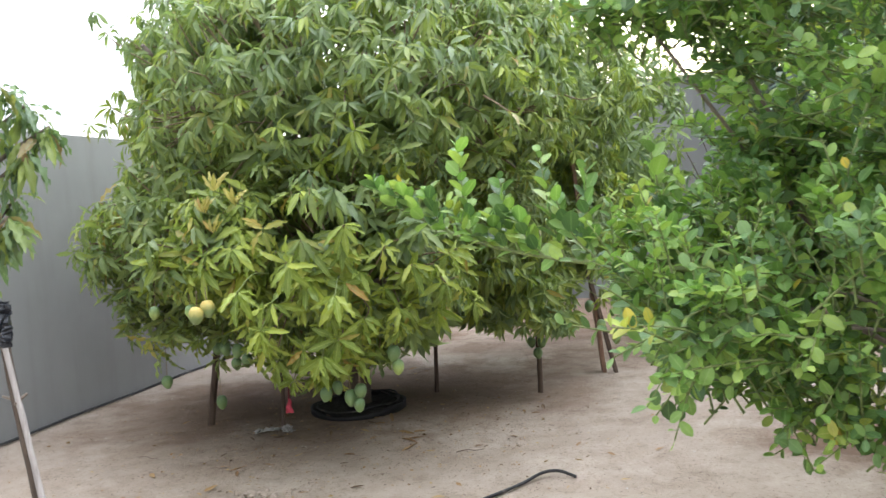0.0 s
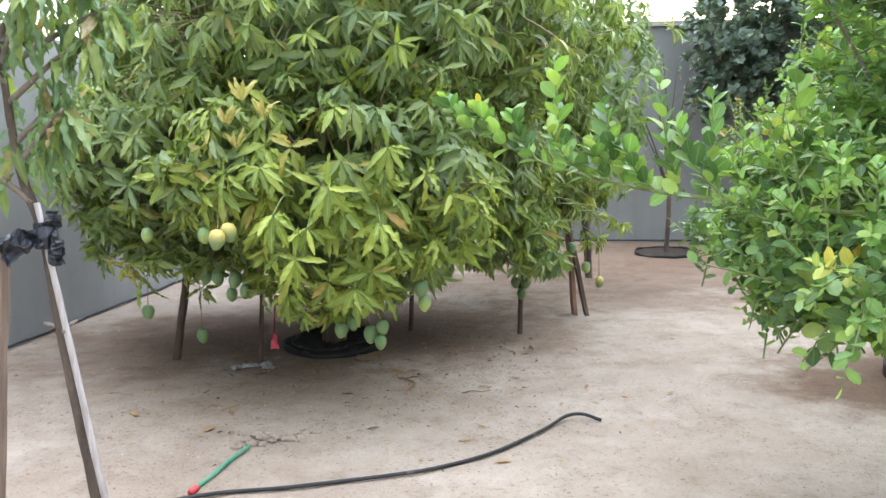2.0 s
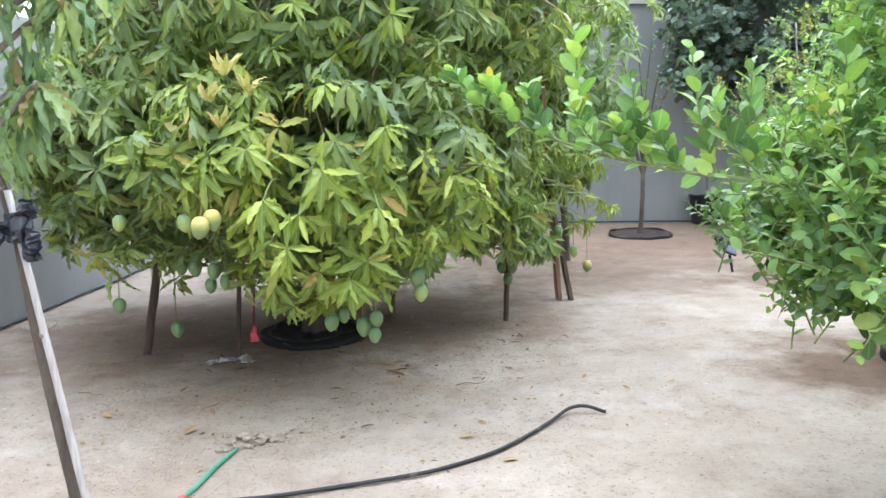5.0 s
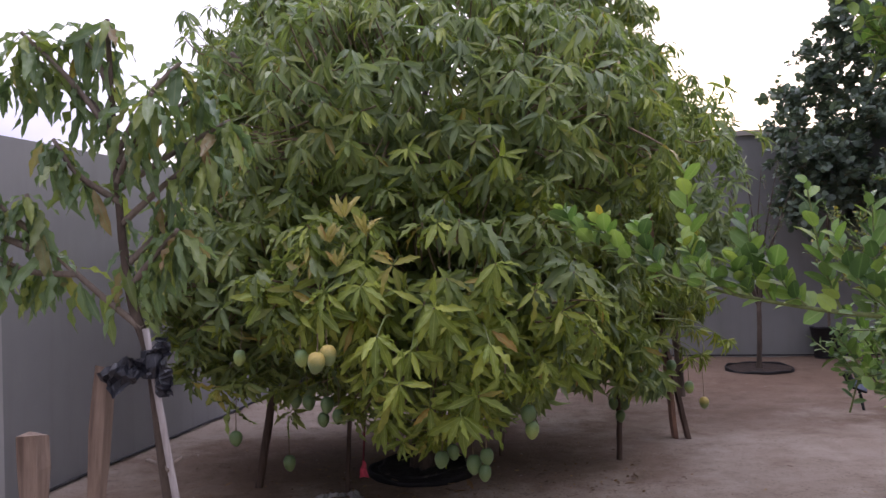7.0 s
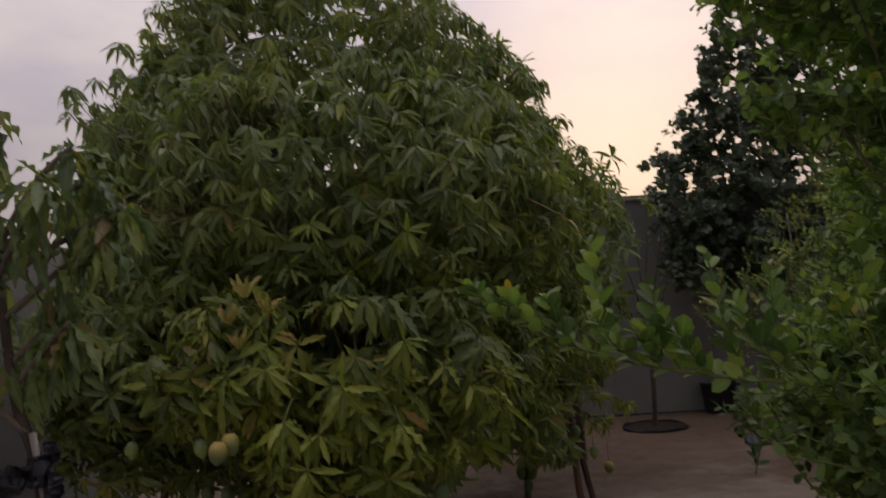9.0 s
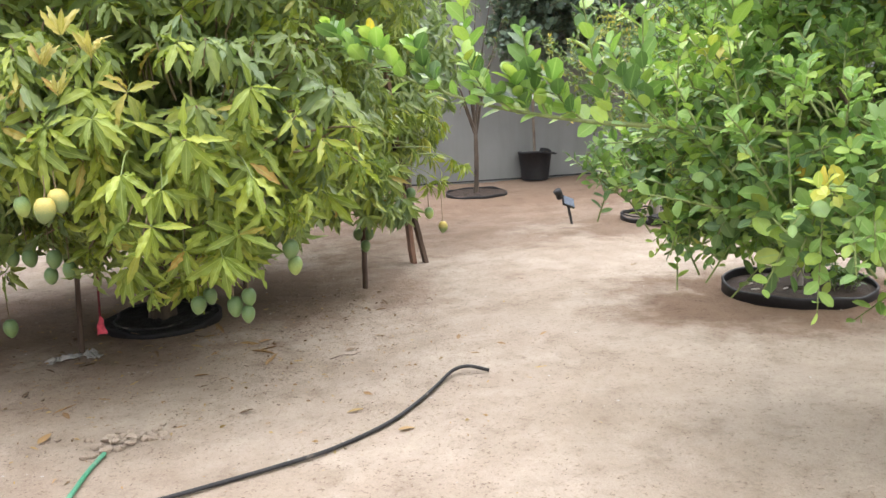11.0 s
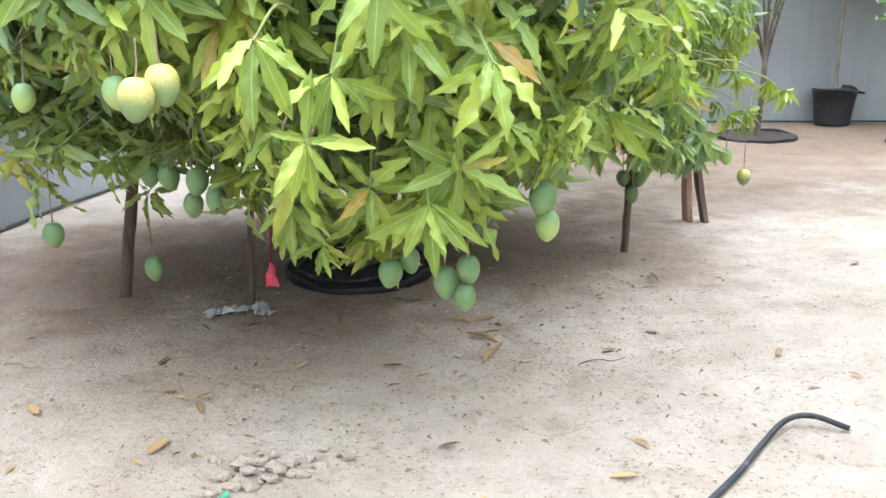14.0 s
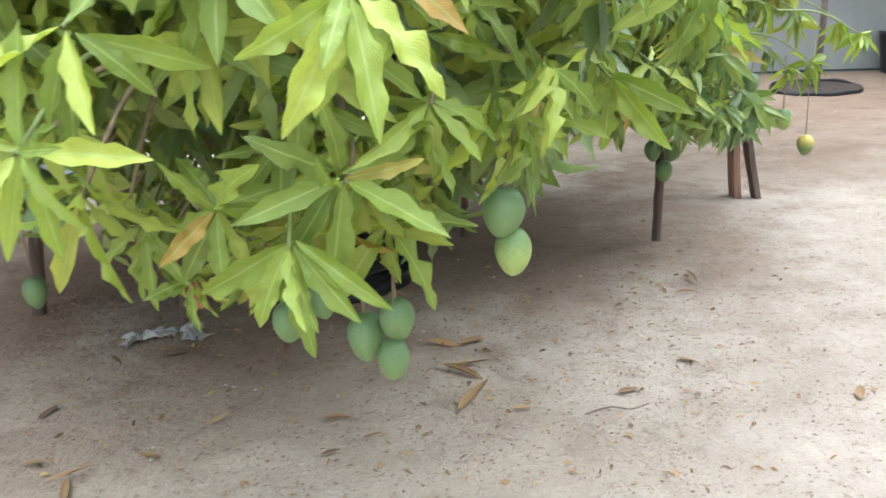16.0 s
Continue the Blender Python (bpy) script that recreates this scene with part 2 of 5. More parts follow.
def fruit_mat(name, stalk_end, tip_end):
    m, nn, ll, b = nodes_of(name)
    tc = nn.new("ShaderNodeTexCoord")
    sep = nn.new("ShaderNodeSeparateXYZ")
    ll.new(tc.outputs["Generated"], sep.inputs[0])
    n = noise_tex(nn, ll, 9, 3)
    f = math_node(nn, ll, "ADD", sep.outputs["Z"], math_node(nn, ll, "MULTIPLY", math_node(nn, ll, "SUBTRACT", n, 0.5), 0.5))
    c = ramp(nn, ll, f, [(0.38, tip_end), (0.85, stalk_end)])
    speck = noise_tex(nn, ll, 160, 2)
    c = mixc(nn, ll, c, (0.42, 0.44, 0.28), ramp(nn, ll, speck, [(0.66, (0, 0, 0)), (0.74, (0.55, 0.55, 0.55))]))
    bloom = noise_tex(nn, ll, 14, 4)
    c = mixc(nn, ll, c, (0.34, 0.42, 0.36), math_node(nn, ll, "MULTIPLY", bloom, 0.14))
    ll.new(c, b.inputs["Base Color"])
    b.inputs["Roughness"].default_value = 0.5
    return m


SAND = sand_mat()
# one grey plaster in two tones: painted light, dimmer back and right, brighter left
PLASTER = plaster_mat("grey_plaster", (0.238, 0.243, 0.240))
PLASTER_LEFT = plaster_mat("grey_plaster_lit", (0.315, 0.32, 0.315))
PLASTER_PALE = plaster_mat("pale_plaster", (0.50, 0.50, 0.495))
COPING = plaster_mat("coping_mortar", (0.43, 0.40, 0.36))
SOIL = rough_mat("dark_soil", [(0.3, (0.020, 0.014, 0.010)), (0.7, (0.068, 0.044, 0.030))], 9, 0.95, 0.8, 0.02)
BLACK_MULCH = rough_mat("black_mulch", [(0.3, (0.009, 0.009, 0.011)), (0.7, (0.032, 0.029, 0.028))], 14, 0.9, 0.9, 0.03)
DAMP_SAND = rough_mat("damp_sand", [(0.3, (0.085, 0.062, 0.048)), (0.7, (0.19, 0.145, 0.11))], 7, 0.9, 0.6, 0.015)
BLACK_PLASTIC = plain_mat("black_plastic", (0.010, 0.010, 0.012), 0.6, 0.25, 20, 0.4)
TAPE = plain_mat("black_sheet", (0.014, 0.016, 0.022), 0.38, 0.5, 40, 0.4)
HOSE = rough_mat("hose_rubber", [(0.38, (0.011, 0.011, 0.013)), (0.58, (0.024, 0.023, 0.024)), (0.70, (0.11, 0.095, 0.08))], 11, 0.7, 0.3, 0.002)
GREEN_HOSE = rough_mat("green_hose", [(0.35, (0.045, 0.25, 0.13)), (0.6, (0.10, 0.30, 0.19)), (0.72, (0.24, 0.27, 0.20))], 12, 0.6, 0.3, 0.002)
BARK = rough_mat("grey_bark", [(0.3, (0.11, 0.085, 0.065)), (0.7, (0.27, 0.225, 0.18))], 14, 0.9, 0.8, 0.008, stretch=(1, 1, 0.35))
BARK_PALE = rough_mat("pale_bark", [(0.3, (0.20, 0.175, 0.15)), (0.7, (0.42, 0.385, 0.34))], 14, 0.9, 0.8, 0.006, stretch=(1, 1, 0.35))
BARK_DARK = rough_mat("dark_bark", [(0.3, (0.05, 0.038, 0.03)), (0.7, (0.13, 0.10, 0.075))], 14, 0.9, 0.8, 0.008, stretch=(1, 1, 0.35))
TWIG = plain_mat("twig_bark", (0.20, 0.15, 0.085), 0.75, 0.3, 50, 0.4)
TWIG_GREEN = plain_mat("green_twig", (0.16, 0.20, 0.06), 0.6, 0.2, 40, 0.3)
PROP_WOOD = wood_mat("prop_wood", (0.055, 0.036, 0.027), (0.145, 0.10, 0.075))
RED_WOOD = wood_mat("red_wood", (0.16, 0.085, 0.06), (0.38, 0.23, 0.165))
STAKE_WOOD = wood_mat("stake_wood", (0.10, 0.068, 0.048), (0.26, 0.19, 0.14))
PALE_POLE = wood_mat("pale_pole", (0.25, 0.225, 0.21), (0.52, 0.49, 0.47))
MANGO_YOUNG = leaf_mat("mango_leaf_light", [(0.0, (0.16, 0.23, 0.042)), (0.45, (0.245, 0.325, 0.054)), (0.93, (0.40, 0.465, 0.085)), (0.99, (0.40, 0.37, 0.08)), (1.0, (0.40, 0.24, 0.06))], (0.42, 0.50, 0.16), 0.40, 0.36)
MANGO_LEAF = leaf_mat("mango_leaf_mid", [(0.0, (0.135, 0.195, 0.068)), (0.5, (0.21, 0.282, 0.088)), (0.9, (0.295, 0.362, 0.105)), (0.985, (0.27, 0.27, 0.07)), (1.0, (0.36, 0.25, 0.07))], (0.27, 0.33, 0.12), 0.34, 0.40)
MANGO_DEEP = leaf_mat("mango_leaf_deep", [(0.0, (0.13, 0.195, 0.092)), (0.5, (0.195, 0.275, 0.115)), (1.0, (0.27, 0.35, 0.135))], (0.24, 0.32, 0.14), 0.28, 0.42)
MANGO_SAPLING = leaf_mat("young_mango_leaf", [(0.0, (0.10, 0.165, 0.085)), (0.5, (0.15, 0.235, 0.115)), (0.92, (0.215, 0.305, 0.14)), (1.0, (0.30, 0.19, 0.10))], (0.24, 0.32, 0.15), 0.3, 0.36)
MANGO_GOLD = leaf_mat("mango_leaf_pale_gold", [(0.0, (0.34, 0.33, 0.08)), (0.6, (0.50, 0.46, 0.14)), (0.9, (0.58, 0.50, 0.20)), (1.0, (0.42, 0.22, 0.08))], (0.55, 0.50, 0.25), 0.5, 0.35)
LIME_YOUNG = leaf_mat("lime_leaf_light", [(0.0, (0.13, 0.265, 0.065)), (0.5, (0.22, 0.37, 0.09)), (1.0, (0.35, 0.48, 0.12))], (0.32, 0.45, 0.17), 0.46, 0.38)
LIME_LEAF = leaf_mat("lime_leaf_mid", [(0.0, (0.06, 0.125, 0.045)), (0.5, (0.105, 0.195, 0.06)), (0.92, (0.17, 0.275, 0.075)), (0.98, (0.24, 0.30, 0.05)), (0.992, (0.50, 0.42, 0.05)), (1.0, (0.60, 0.45, 0.05))], (0.17, 0.28, 0.1), 0.42, 0.3)
LIME_YELLOW = leaf_mat("lime_leaf_yellowing", [(0.0, (0.24, 0.37, 0.075)), (0.45, (0.34, 0.43, 0.09)), (0.85, (0.46, 0.48, 0.11)), (1.0, (0.52, 0.43, 0.08))], (0.55, 0.52, 0.2), 0.5, 0.35)
DARK_LEAF = leaf_mat("round_leaf_dark", [(0.0, (0.085, 0.125, 0.108)), (0.6, (0.13, 0.185, 0.15)), (1.0, (0.19, 0.25, 0.18))], (0.14, 0.19, 0.12), 0.38, 0.26)
DRY_YELLOW = leaf_mat("yellowed_leaf", [(0.0, (0.22, 0.29, 0.06)), (0.55, (0.36, 0.38, 0.08)), (1.0, (0.44, 0.34, 0.09))], (0.4, 0.38, 0.15), 0.55, 0.3)
DRY_LEAF = leaf_mat("fallen_leaf", [(0.0, (0.09, 0.055, 0.035)), (0.35, (0.20, 0.115, 0.06)), (0.7, (0.33, 0.20, 0.095)), (1.0, (0.40, 0.29, 0.13))], (0.38, 0.28, 0.16), 0.75, 0.1)
MANGO_GREEN = fruit_mat("mango_skin_green", (0.085, 0.155, 0.05), (0.135, 0.215, 0.065))
MANGO_PALE = fruit_mat("mango_skin_pale", (0.12, 0.20, 0.06), (0.31, 0.40, 0.10))
MANGO_RIPE = fruit_mat("mango_skin_ripening", (0.54, 0.41, 0.09), (0.17, 0.23, 0.07))
PINK = plain_mat("pink_cloth", (0.55, 0.07, 0.11), 0.8, 0.3, 40)
CLOTH = plain_mat("grey_film", (0.36, 0.35, 0.33), 0.6, 0.6, 30)
PANEL = plain_mat("solar_cell", (0.10, 0.13, 0.19), 0.25, 0.05, 30)
CHIP = plain_mat("pale_chip", (0.44, 0.40, 0.35), 0.9, 0.3, 40)
PEBBLE = plain_mat("grit", (0.20, 0.15, 0.112), 0.9, 0.4, 30, 0.5)
CORD_RED = plain_mat("red_cord", (0.16, 0.025, 0.03), 0.8, 0.4, 60, 0.4)
TAG_RED = plain_mat("red_plastic", (0.45, 0.05, 0.05), 0.5)
SLATE_BOARD = plain_mat("blue_grey_board", (0.26, 0.29, 0.32), 0.6, 0.2, 8)
BRICK_RED = plain_mat("red_brick", (0.34, 0.12, 0.075), 0.85, 0.4, 30)
SACK = plain_mat("white_sack", (0.62, 0.62, 0.60), 0.7, 0.5, 20)


# ---- mesh helpers ----
RNG = np.random.default_rng(7)


def mesh_from(name, V, F, materials, uv=None, mat_index=None, smooth=True):
    """A mesh from arrays: V (n, 3), F (m, 4) or (m, 3), uv per vertex."""
    V, F = np.asarray(V, np.float32), np.asarray(F, np.int32)
    me = bpy.data.meshes.new(name)
    k = F.shape[1]
    me.vertices.add(len(V))
    me.vertices.foreach_set("co", V.ravel())
    me.loops.add(F.size)
    me.loops.foreach_set("vertex_index", F.ravel())
    me.polygons.add(len(F))
    me.polygons.foreach_set("loop_start", np.arange(0, F.size, k, dtype=np.int32))
    me.polygons.foreach_set("loop_total", np.full(len(F), k, np.int32))
    if uv is not None:
        layer = me.uv_layers.new(name="UVMap")
        layer.data.foreach_set("uv", np.asarray(uv, np.float32)[F.ravel()].ravel())
    for m in materials if isinstance(materials, (list, tuple)) else [materials]:
        me.materials.append(m)
    if mat_index is not None:
        me.polygons.foreach_set("material_index", np.asarray(mat_index, np.int32))
    me.polygons.foreach_set("use_smooth", np.full(len(F), smooth, bool))
    me.update(calc_edges=True)
    return me


def bm_mesh(name, bm, material, smooth=False):
    me = bpy.data.meshes.new(name)
    bmesh.ops.recalc_face_normals(bm, faces=bm.faces)
    bm.to_mesh(me)
    bm.free()
    me.materials.append(material)
    me.polygons.foreach_set("use_smooth", np.full(len(me.polygons), smooth, bool))
    return me


def part(name, me, parent, label="", kind=""):
    ob = new(name, me)
    ob.parent = parent
    tagged(ob, kind=kind)
    return tagged(ob, label) if label else ob


def unit(v):
    v = np.asarray(v, float)
    return v / np.maximum(np.linalg.norm(v, axis=-1, keepdims=True), 1e-9)


def smooth_path(points, steps=6):
    """A Catmull-Rom line through the points."""
    p = np.asarray(points, float)
    p = np.vstack([2 * p[0] - p[1], p, 2 * p[-1] - p[-2]])
    out = []
    for k in range(1, len(p) - 2):
        for s in np.linspace(0, 1, steps, endpoint=False):
            a, b, c, d = p[k - 1:k + 3]
            out.append(0.5 * (2 * b + (c - a) * s + (2 * a - 5 * b + 4 * c - d) * s * s + (3 * b - 3 * c + d - a) * s ** 3))
    return np.array(out + [p[-2]])


def tube(points, radii, sides=6, wobble=0.0):
    """Vertices and faces of a tapered tube."""
    p = np.asarray(points, float)
    n = len(p)
    r = np.interp(np.linspace(0, 1, n), np.linspace(0, 1, len(np.atleast_1d(radii))), np.atleast_1d(radii))
    d = unit(np.gradient(p, axis=0))
    up = np.array([0.03, 0.99, 0.1]) if abs(d[:, 2]).mean() > 0.6 else np.array([0.03, 0.1, 0.99])
    a = unit(np.cross(d, up))
    b = np.cross(d, a)
    ang = np.linspace(0, 2 * np.pi, sides, endpoint=False)
    rr = r[:, None] * (1 + wobble * RNG.standard_normal((n, sides)))
    V = p[:, None] + rr[..., None] * (np.cos(ang)[None, :, None] * a[:, None] + np.sin(ang)[None, :, None] * b[:, None])
    V = V.reshape(-1, 3)
    i, j = np.meshgrid(np.arange(n - 1), np.arange(sides), indexing="ij")
    j2 = (j + 1) % sides
    F = np.stack([i * sides + j, i * sides + j2, (i + 1) * sides + j2, (i + 1) * sides + j], -1).reshape(-1, 4)
    caps = []
    for base in (0, (n - 1) * sides):
        for k in range(1, sides - 2, 2):
            caps.append([base, base + k, base + k + 1, base + min(k + 2, sides - 1)])
    return V, np.vstack([F, caps])


def join(pieces):
    V, F, at = [], [], 0
    for v, f in pieces:
        V.append(v), F.append(np.asarray(f) + at)
        at += len(v)
    return np.vstack(V), np.vstack(F)


def tube_mesh(name, points, radii, material, sides=8, wobble=0.0):
    return mesh_from(name, *tube(points, radii, sides, wobble), material)


# ---- leaves ----
def leaf_form(stations, widths, droop, fold, wave, twist=0.0, across=(-1, 0, 1), wiggle=0.0, phase=1.3):
    """A leaf of length 1 along +y, half width up to 1 across x, normal +z: rib and two blades, bent, folded, with wavy margins."""
    y, w = np.asarray(stations, float), np.asarray(widths, float)
    z = -droop * y ** 2
    ys = y - 0.35 * droop * droop * y ** 3
    V, uv = [], []
    for k in range(len(y)):
        rip = wave * math.sin(19 * y[k] + phase) * w[k]
        for x in across:
            wide = w[k] * (1 + wiggle * math.sin(19 * y[k] + phase + (1.7 if x > 0 else 0)))
            lift = abs(x) ** 1.5 * (fold * w[k] + (rip if x < 0 else -0.8 * rip)) + twist * x * w[k] * y[k] if x else 0.0
            V.append((x * wide, ys[k] + 0.02 * abs(x) * wide, z[k] + lift * 0.11))
            uv.append((0.5 + 0.5 * x, y[k]))
    F, m = [], len(across)
    for k in range(len(y) - 1):
        for q in range(m - 1):
            a = m * k + q
            F.append([a, a + 1, a + m + 1, a + m])
    return np.array(V), np.array(F), np.array(uv)


ST8, W8 = (0, 0.08, 0.2, 0.36, 0.54, 0.72, 0.88, 1.0), (0.05, 0.34, 0.72, 0.98, 1.0, 0.82, 0.44, 0.02)
ST10 = np.array((0, 0.08, 0.18, 0.29, 0.41, 0.53, 0.65, 0.77, 0.89, 1.0))
ST6, ST4 = (0, 0.1, 0.28, 0.52, 0.78, 1.0), (0, 0.3, 0.68, 1.0)
BENDS = ((0.14, 0.5, 0.5, 0.0, 0.3), (0.26, 0.35, 0.7, 0.12, 1.3), (0.38, 0.55, 0.55, -0.15, 2.4), (0.52, 0.4, 0.7, 0.1, 4.0), (0.08, 0.65, 0.45, 0.2, 5.2), (0.33, 0.25, 0.8, -0.2, 3.1))
MANGO_FORMS = [leaf_form(ST10, np.interp(ST10, ST8, W8), d, f, 1.05 * w, t, (-1, 0, 1), 0.13, p) for d, f, w, t, p in BENDS]
FINE = np.linspace(0, 1, 15)
MANGO_FINE = [leaf_form(FINE, np.interp(FINE, ST8, W8), d, f, 0.95 * w, t, (-1, -0.55, 0, 0.55, 1), 0.12, p) for d, f, w, t, p in BENDS]
MANGO_MID = [leaf_form((0, 0.14, 0.36, 0.66, 1.0), (0.06, 0.62, 1.0, 0.85, 0.03), d, f, w, t, (-1, 0, 1), 0.14, p) for d, f, w, t, p in BENDS]
MANGO_SIMPLE = [leaf_form(ST4, (0.08, 0.9, 0.85, 0.03), d, f, 0.3) for d, f in ((0.12, 0.5), (0.3, 0.4), (0.45, 0.5))]
LIME_FORMS = [leaf_form((0, 0.16, 0.45, 0.78, 1.0), (0.07, 0.66, 1.0, 0.80, 0.12), d, f, 0.25, t) for d, f, t in
              ((0.03, 0.8, 0.0), (0.12, 0.5, 0.1), (0.22, 0.7, -0.1))]
LIME_SIMPLE = [leaf_form((0, 0.4, 1.0), (0.3, 1.0, 0.12), d, 0.7, 0.2) for d in (0.06, 0.2)]
ROUND_FORMS = [leaf_form((0, 0.28, 0.72, 1.0), (0.3, 0.95, 0.9, 0.2), d, f, 0.3) for d, f in ((0.1, 0.3), (0.25, 0.2))]


def leaf_axes(D, N):
    D = unit(D)
    X = unit(np.cross(D, N))
    return D, X, np.cross(X, D)


def leaf_mesh(name, P, D, N, L, W, forms, materials, mat=None):
    """One mesh of many leaves: base points P, directions D, facings N, lengths L, half widths W, material numbers mat."""
    D, X, Z = leaf_axes(D, N)
    mat = np.zeros(len(P), int) if mat is None else mat
    which = RNG.integers(0, len(forms), len(P))
    Vs, Fs, Us, Ms, at = [], [], [], [], 0
    for k, (v, f, uv) in enumerate(forms):
        s = np.where(which == k)[0]
        if not len(s):
            continue
        V = (P[s, None] + (L[s, None] * v[None, :, 1])[..., None] * D[s, None] + (W[s, None] * v[None, :, 0])[..., None] * X[s, None]
             + (L[s, None] * v[None, :, 2])[..., None] * Z[s, None])
        F = f[None] + (at + len(v) * np.arange(len(s)))[:, None, None]
        Vs.append(V.reshape(-1, 3)), Fs.append(F.reshape(-1, 4)), Us.append(np.tile(uv, (len(s), 1))), Ms.append(np.repeat(mat[s], len(f)))
        at += V.shape[0] * V.shape[1]
    return mesh_from(name, np.vstack(Vs), np.vstack(Fs), materials, np.vstack(Us), np.concatenate(Ms))


def single_leaf(name, form, length, width, material):
    v, f, uv = form
    return mesh_from(name, v * np.array([width, length, length]), f, material, uv)


def shell(blobs, count, inner=0.78, outer=1.04, floor=0.0, keep=None, rough=0.22):
    """Points on the outside of a union of ellipsoids, with their outward directions."""
    blobs = np.asarray(blobs, float)
    C, R = blobs[:, :3], blobs[:, 3:6]
    area = (R[:, 0] * R[:, 1] + R[:, 1] * R[:, 2] + R[:, 0] * R[:, 2])
    P, N = [], []
    while len(P) < count:
        k = RNG.choice(len(C), p=area / area.sum())
        d = unit(RNG.standard_normal(3))
        s = RNG.uniform(inner, outer) if RNG.random() < 0.55 else RNG.uniform(0.25 * inner + 0.75 * outer, outer)
        lump = 1 + rough * noise.noise(Vector((C[k] + R[k] * d) * 1.9)) + 0.5 * rough * noise.noise(Vector((C[k] + R[k] * d) * 5.0))
        s *= lump * (1 + (rough * RNG.random() if RNG.random() < 0.16 else 0))
        p = C[k] + R[k] * d * s
        n = unit(d / R[k])
        q = ((p - C) / R)
        depth = np.sqrt((q ** 2).sum(1))
        depth[k] = 9
        if depth.min() < inner or p[2] < floor or (keep is not None and not keep(p, n)):
            continue
        P.append(p), N.append(n)
    return np.array(P), np.array(N)


def rosettes(P, N, leaves, length, droop, lift=0.35, spread=(35, 88)):
    """Whorls of long leaves round twig ends. Returns leaf bases, directions, facings, lengths, and the whorl of each."""
    k = len(P)
    axis = unit(N + np.array([0, 0, lift]) + 0.25 * RNG.standard_normal((k, 3)))
    t = unit(np.cross(axis, unit(RNG.standard_normal((k, 3)))))
    b = np.cross(axis, t)
    num = RNG.integers(leaves[0], leaves[1] + 1, k)
    who = np.repeat(np.arange(k), num)
    m = len(who)
    order = np.concatenate([np.arange(n) for n in num])
    phi = order * 2.39996 + RNG.uniform(0, 6.28, k)[who] + 0.25 * RNG.standard_normal(m)
    th = np.radians(spread[0] + (spread[1] - spread[0]) * (order / num[who]) ** 0.6 + 8 * RNG.standard_normal(m))
    radial = np.cos(phi)[:, None] * t[who] + np.sin(phi)[:, None] * b[who]
    D = np.cos(th)[:, None] * axis[who] + np.sin(th)[:, None] * radial
    drop = droop[0] + (droop[1] - droop[0]) * RNG.random(k)
    D = unit(D - np.array([0, 0, 1.0]) * drop[who, None])
    size = RNG.uniform(0.82, 1.15, k)
    L = RNG.uniform(length[0], length[1], m) * size[who]
    base = P[who] - axis[who] * (order / num[who] * 0.035)[:, None] + radial * 0.004
    face = axis[who] + 0.3 * np.array([0, 0, 1.0]) + 0.25 * RNG.standard_normal((m, 3))
    return base, D, face, L, who


def shoots(P, N, per, size, reach=(0.16, 0.36), rise=0.35):
    """Twigs with alternate small leaves. Returns leaf bases, directions, facings, lengths, shoot numbers and the twig lines."""
    B, D, F, L, who, lines = [], [], [], [], [], []
    for k in range(len(P)):
        d = unit(N[k] + np.array([0, 0, rise]) + 0.45 * RNG.standard_normal(3))
        ln = RNG.uniform(*reach)
        side = unit(np.cross(d, RNG.standard_normal(3)))
        nb = np.cross(d, side)
        n = RNG.integers(per[0], per[1] + 1)
        s = np.linspace(0.12, 1.0, n)
        bend = np.array([0, 0, -1.0]) * RNG.uniform(0.0, 0.28) * ln
        pos = P[k] + (s[:, None] - 0.75) * ln * d + bend * (s[:, None] ** 2)
        ph = np.arange(n) * 2.4 + RNG.uniform(0, 6.28)
        out = np.cos(ph)[:, None] * side + np.sin(ph)[:, None] * nb
        dd = unit(out * 0.85 + d * RNG.uniform(0.35, 1.1, (n, 1)))
        B.append(pos), D.append(dd)
        F.append(d * 0.55 + np.array([0, 0, 0.75]) + 0.35 * RNG.standard_normal((n, 3)))
        L.append(RNG.uniform(size[0], size[1], n) * (0.75 + 0.35 * np.sin(np.pi * np.clip(s, 0, 1))))
        who.append(np.full(n, k))
        lines.append(np.array([pos[0] - d * 0.05, pos[n // 2], pos[-1]]))
    return np.vstack(B), np.vstack(D), np.vstack(F), np.concatenate(L), np.concatenate(who), lines


def limbs_from(start, tips, r0, r1, bow=0.15, sides=6):
    """Curved limbs from a fork to each tip."""
    out = []
    for tip in tips:
        s, e = np.asarray(start, float), np.asarray(tip, float)
        mid = (s + e) / 2 + np.array([0, 0, bow]) + 0.06 * RNG.standard_normal(3)
        out.append(tube(smooth_path([s, mid, e], 5), (r0, r0 * 0.6, r1), sides, 0.04))
    return out


def thing(name, label, category, place, group="", kind=""):
    ob = new(name)
    ob.location = place
    ob.empty_display_size = 0.1
    return tagged(ob, label, category, group, kind)


def local(V, place):
    return np.asarray(V, float) - np.asarray(place, float)


def ground_height(x, y):
    """The sand: slow swells and shallow footmarks."""
    v = 0.016 * noise.noise(Vector((x * 0.6, y * 0.6, 0.3))) + 0.008 * noise.noise(Vector((x * 2.1, y * 2.1, 4.0)))
    f = noise.noise(Vector((x * 4.2, y * 4.2, 9.0)))
    g = noise.noise(Vector((x * 9.0, y * 9.0, 2.0)))
    return v - 0.022 * max(0.0, f - 0.10) - 0.005 * g - 0.012


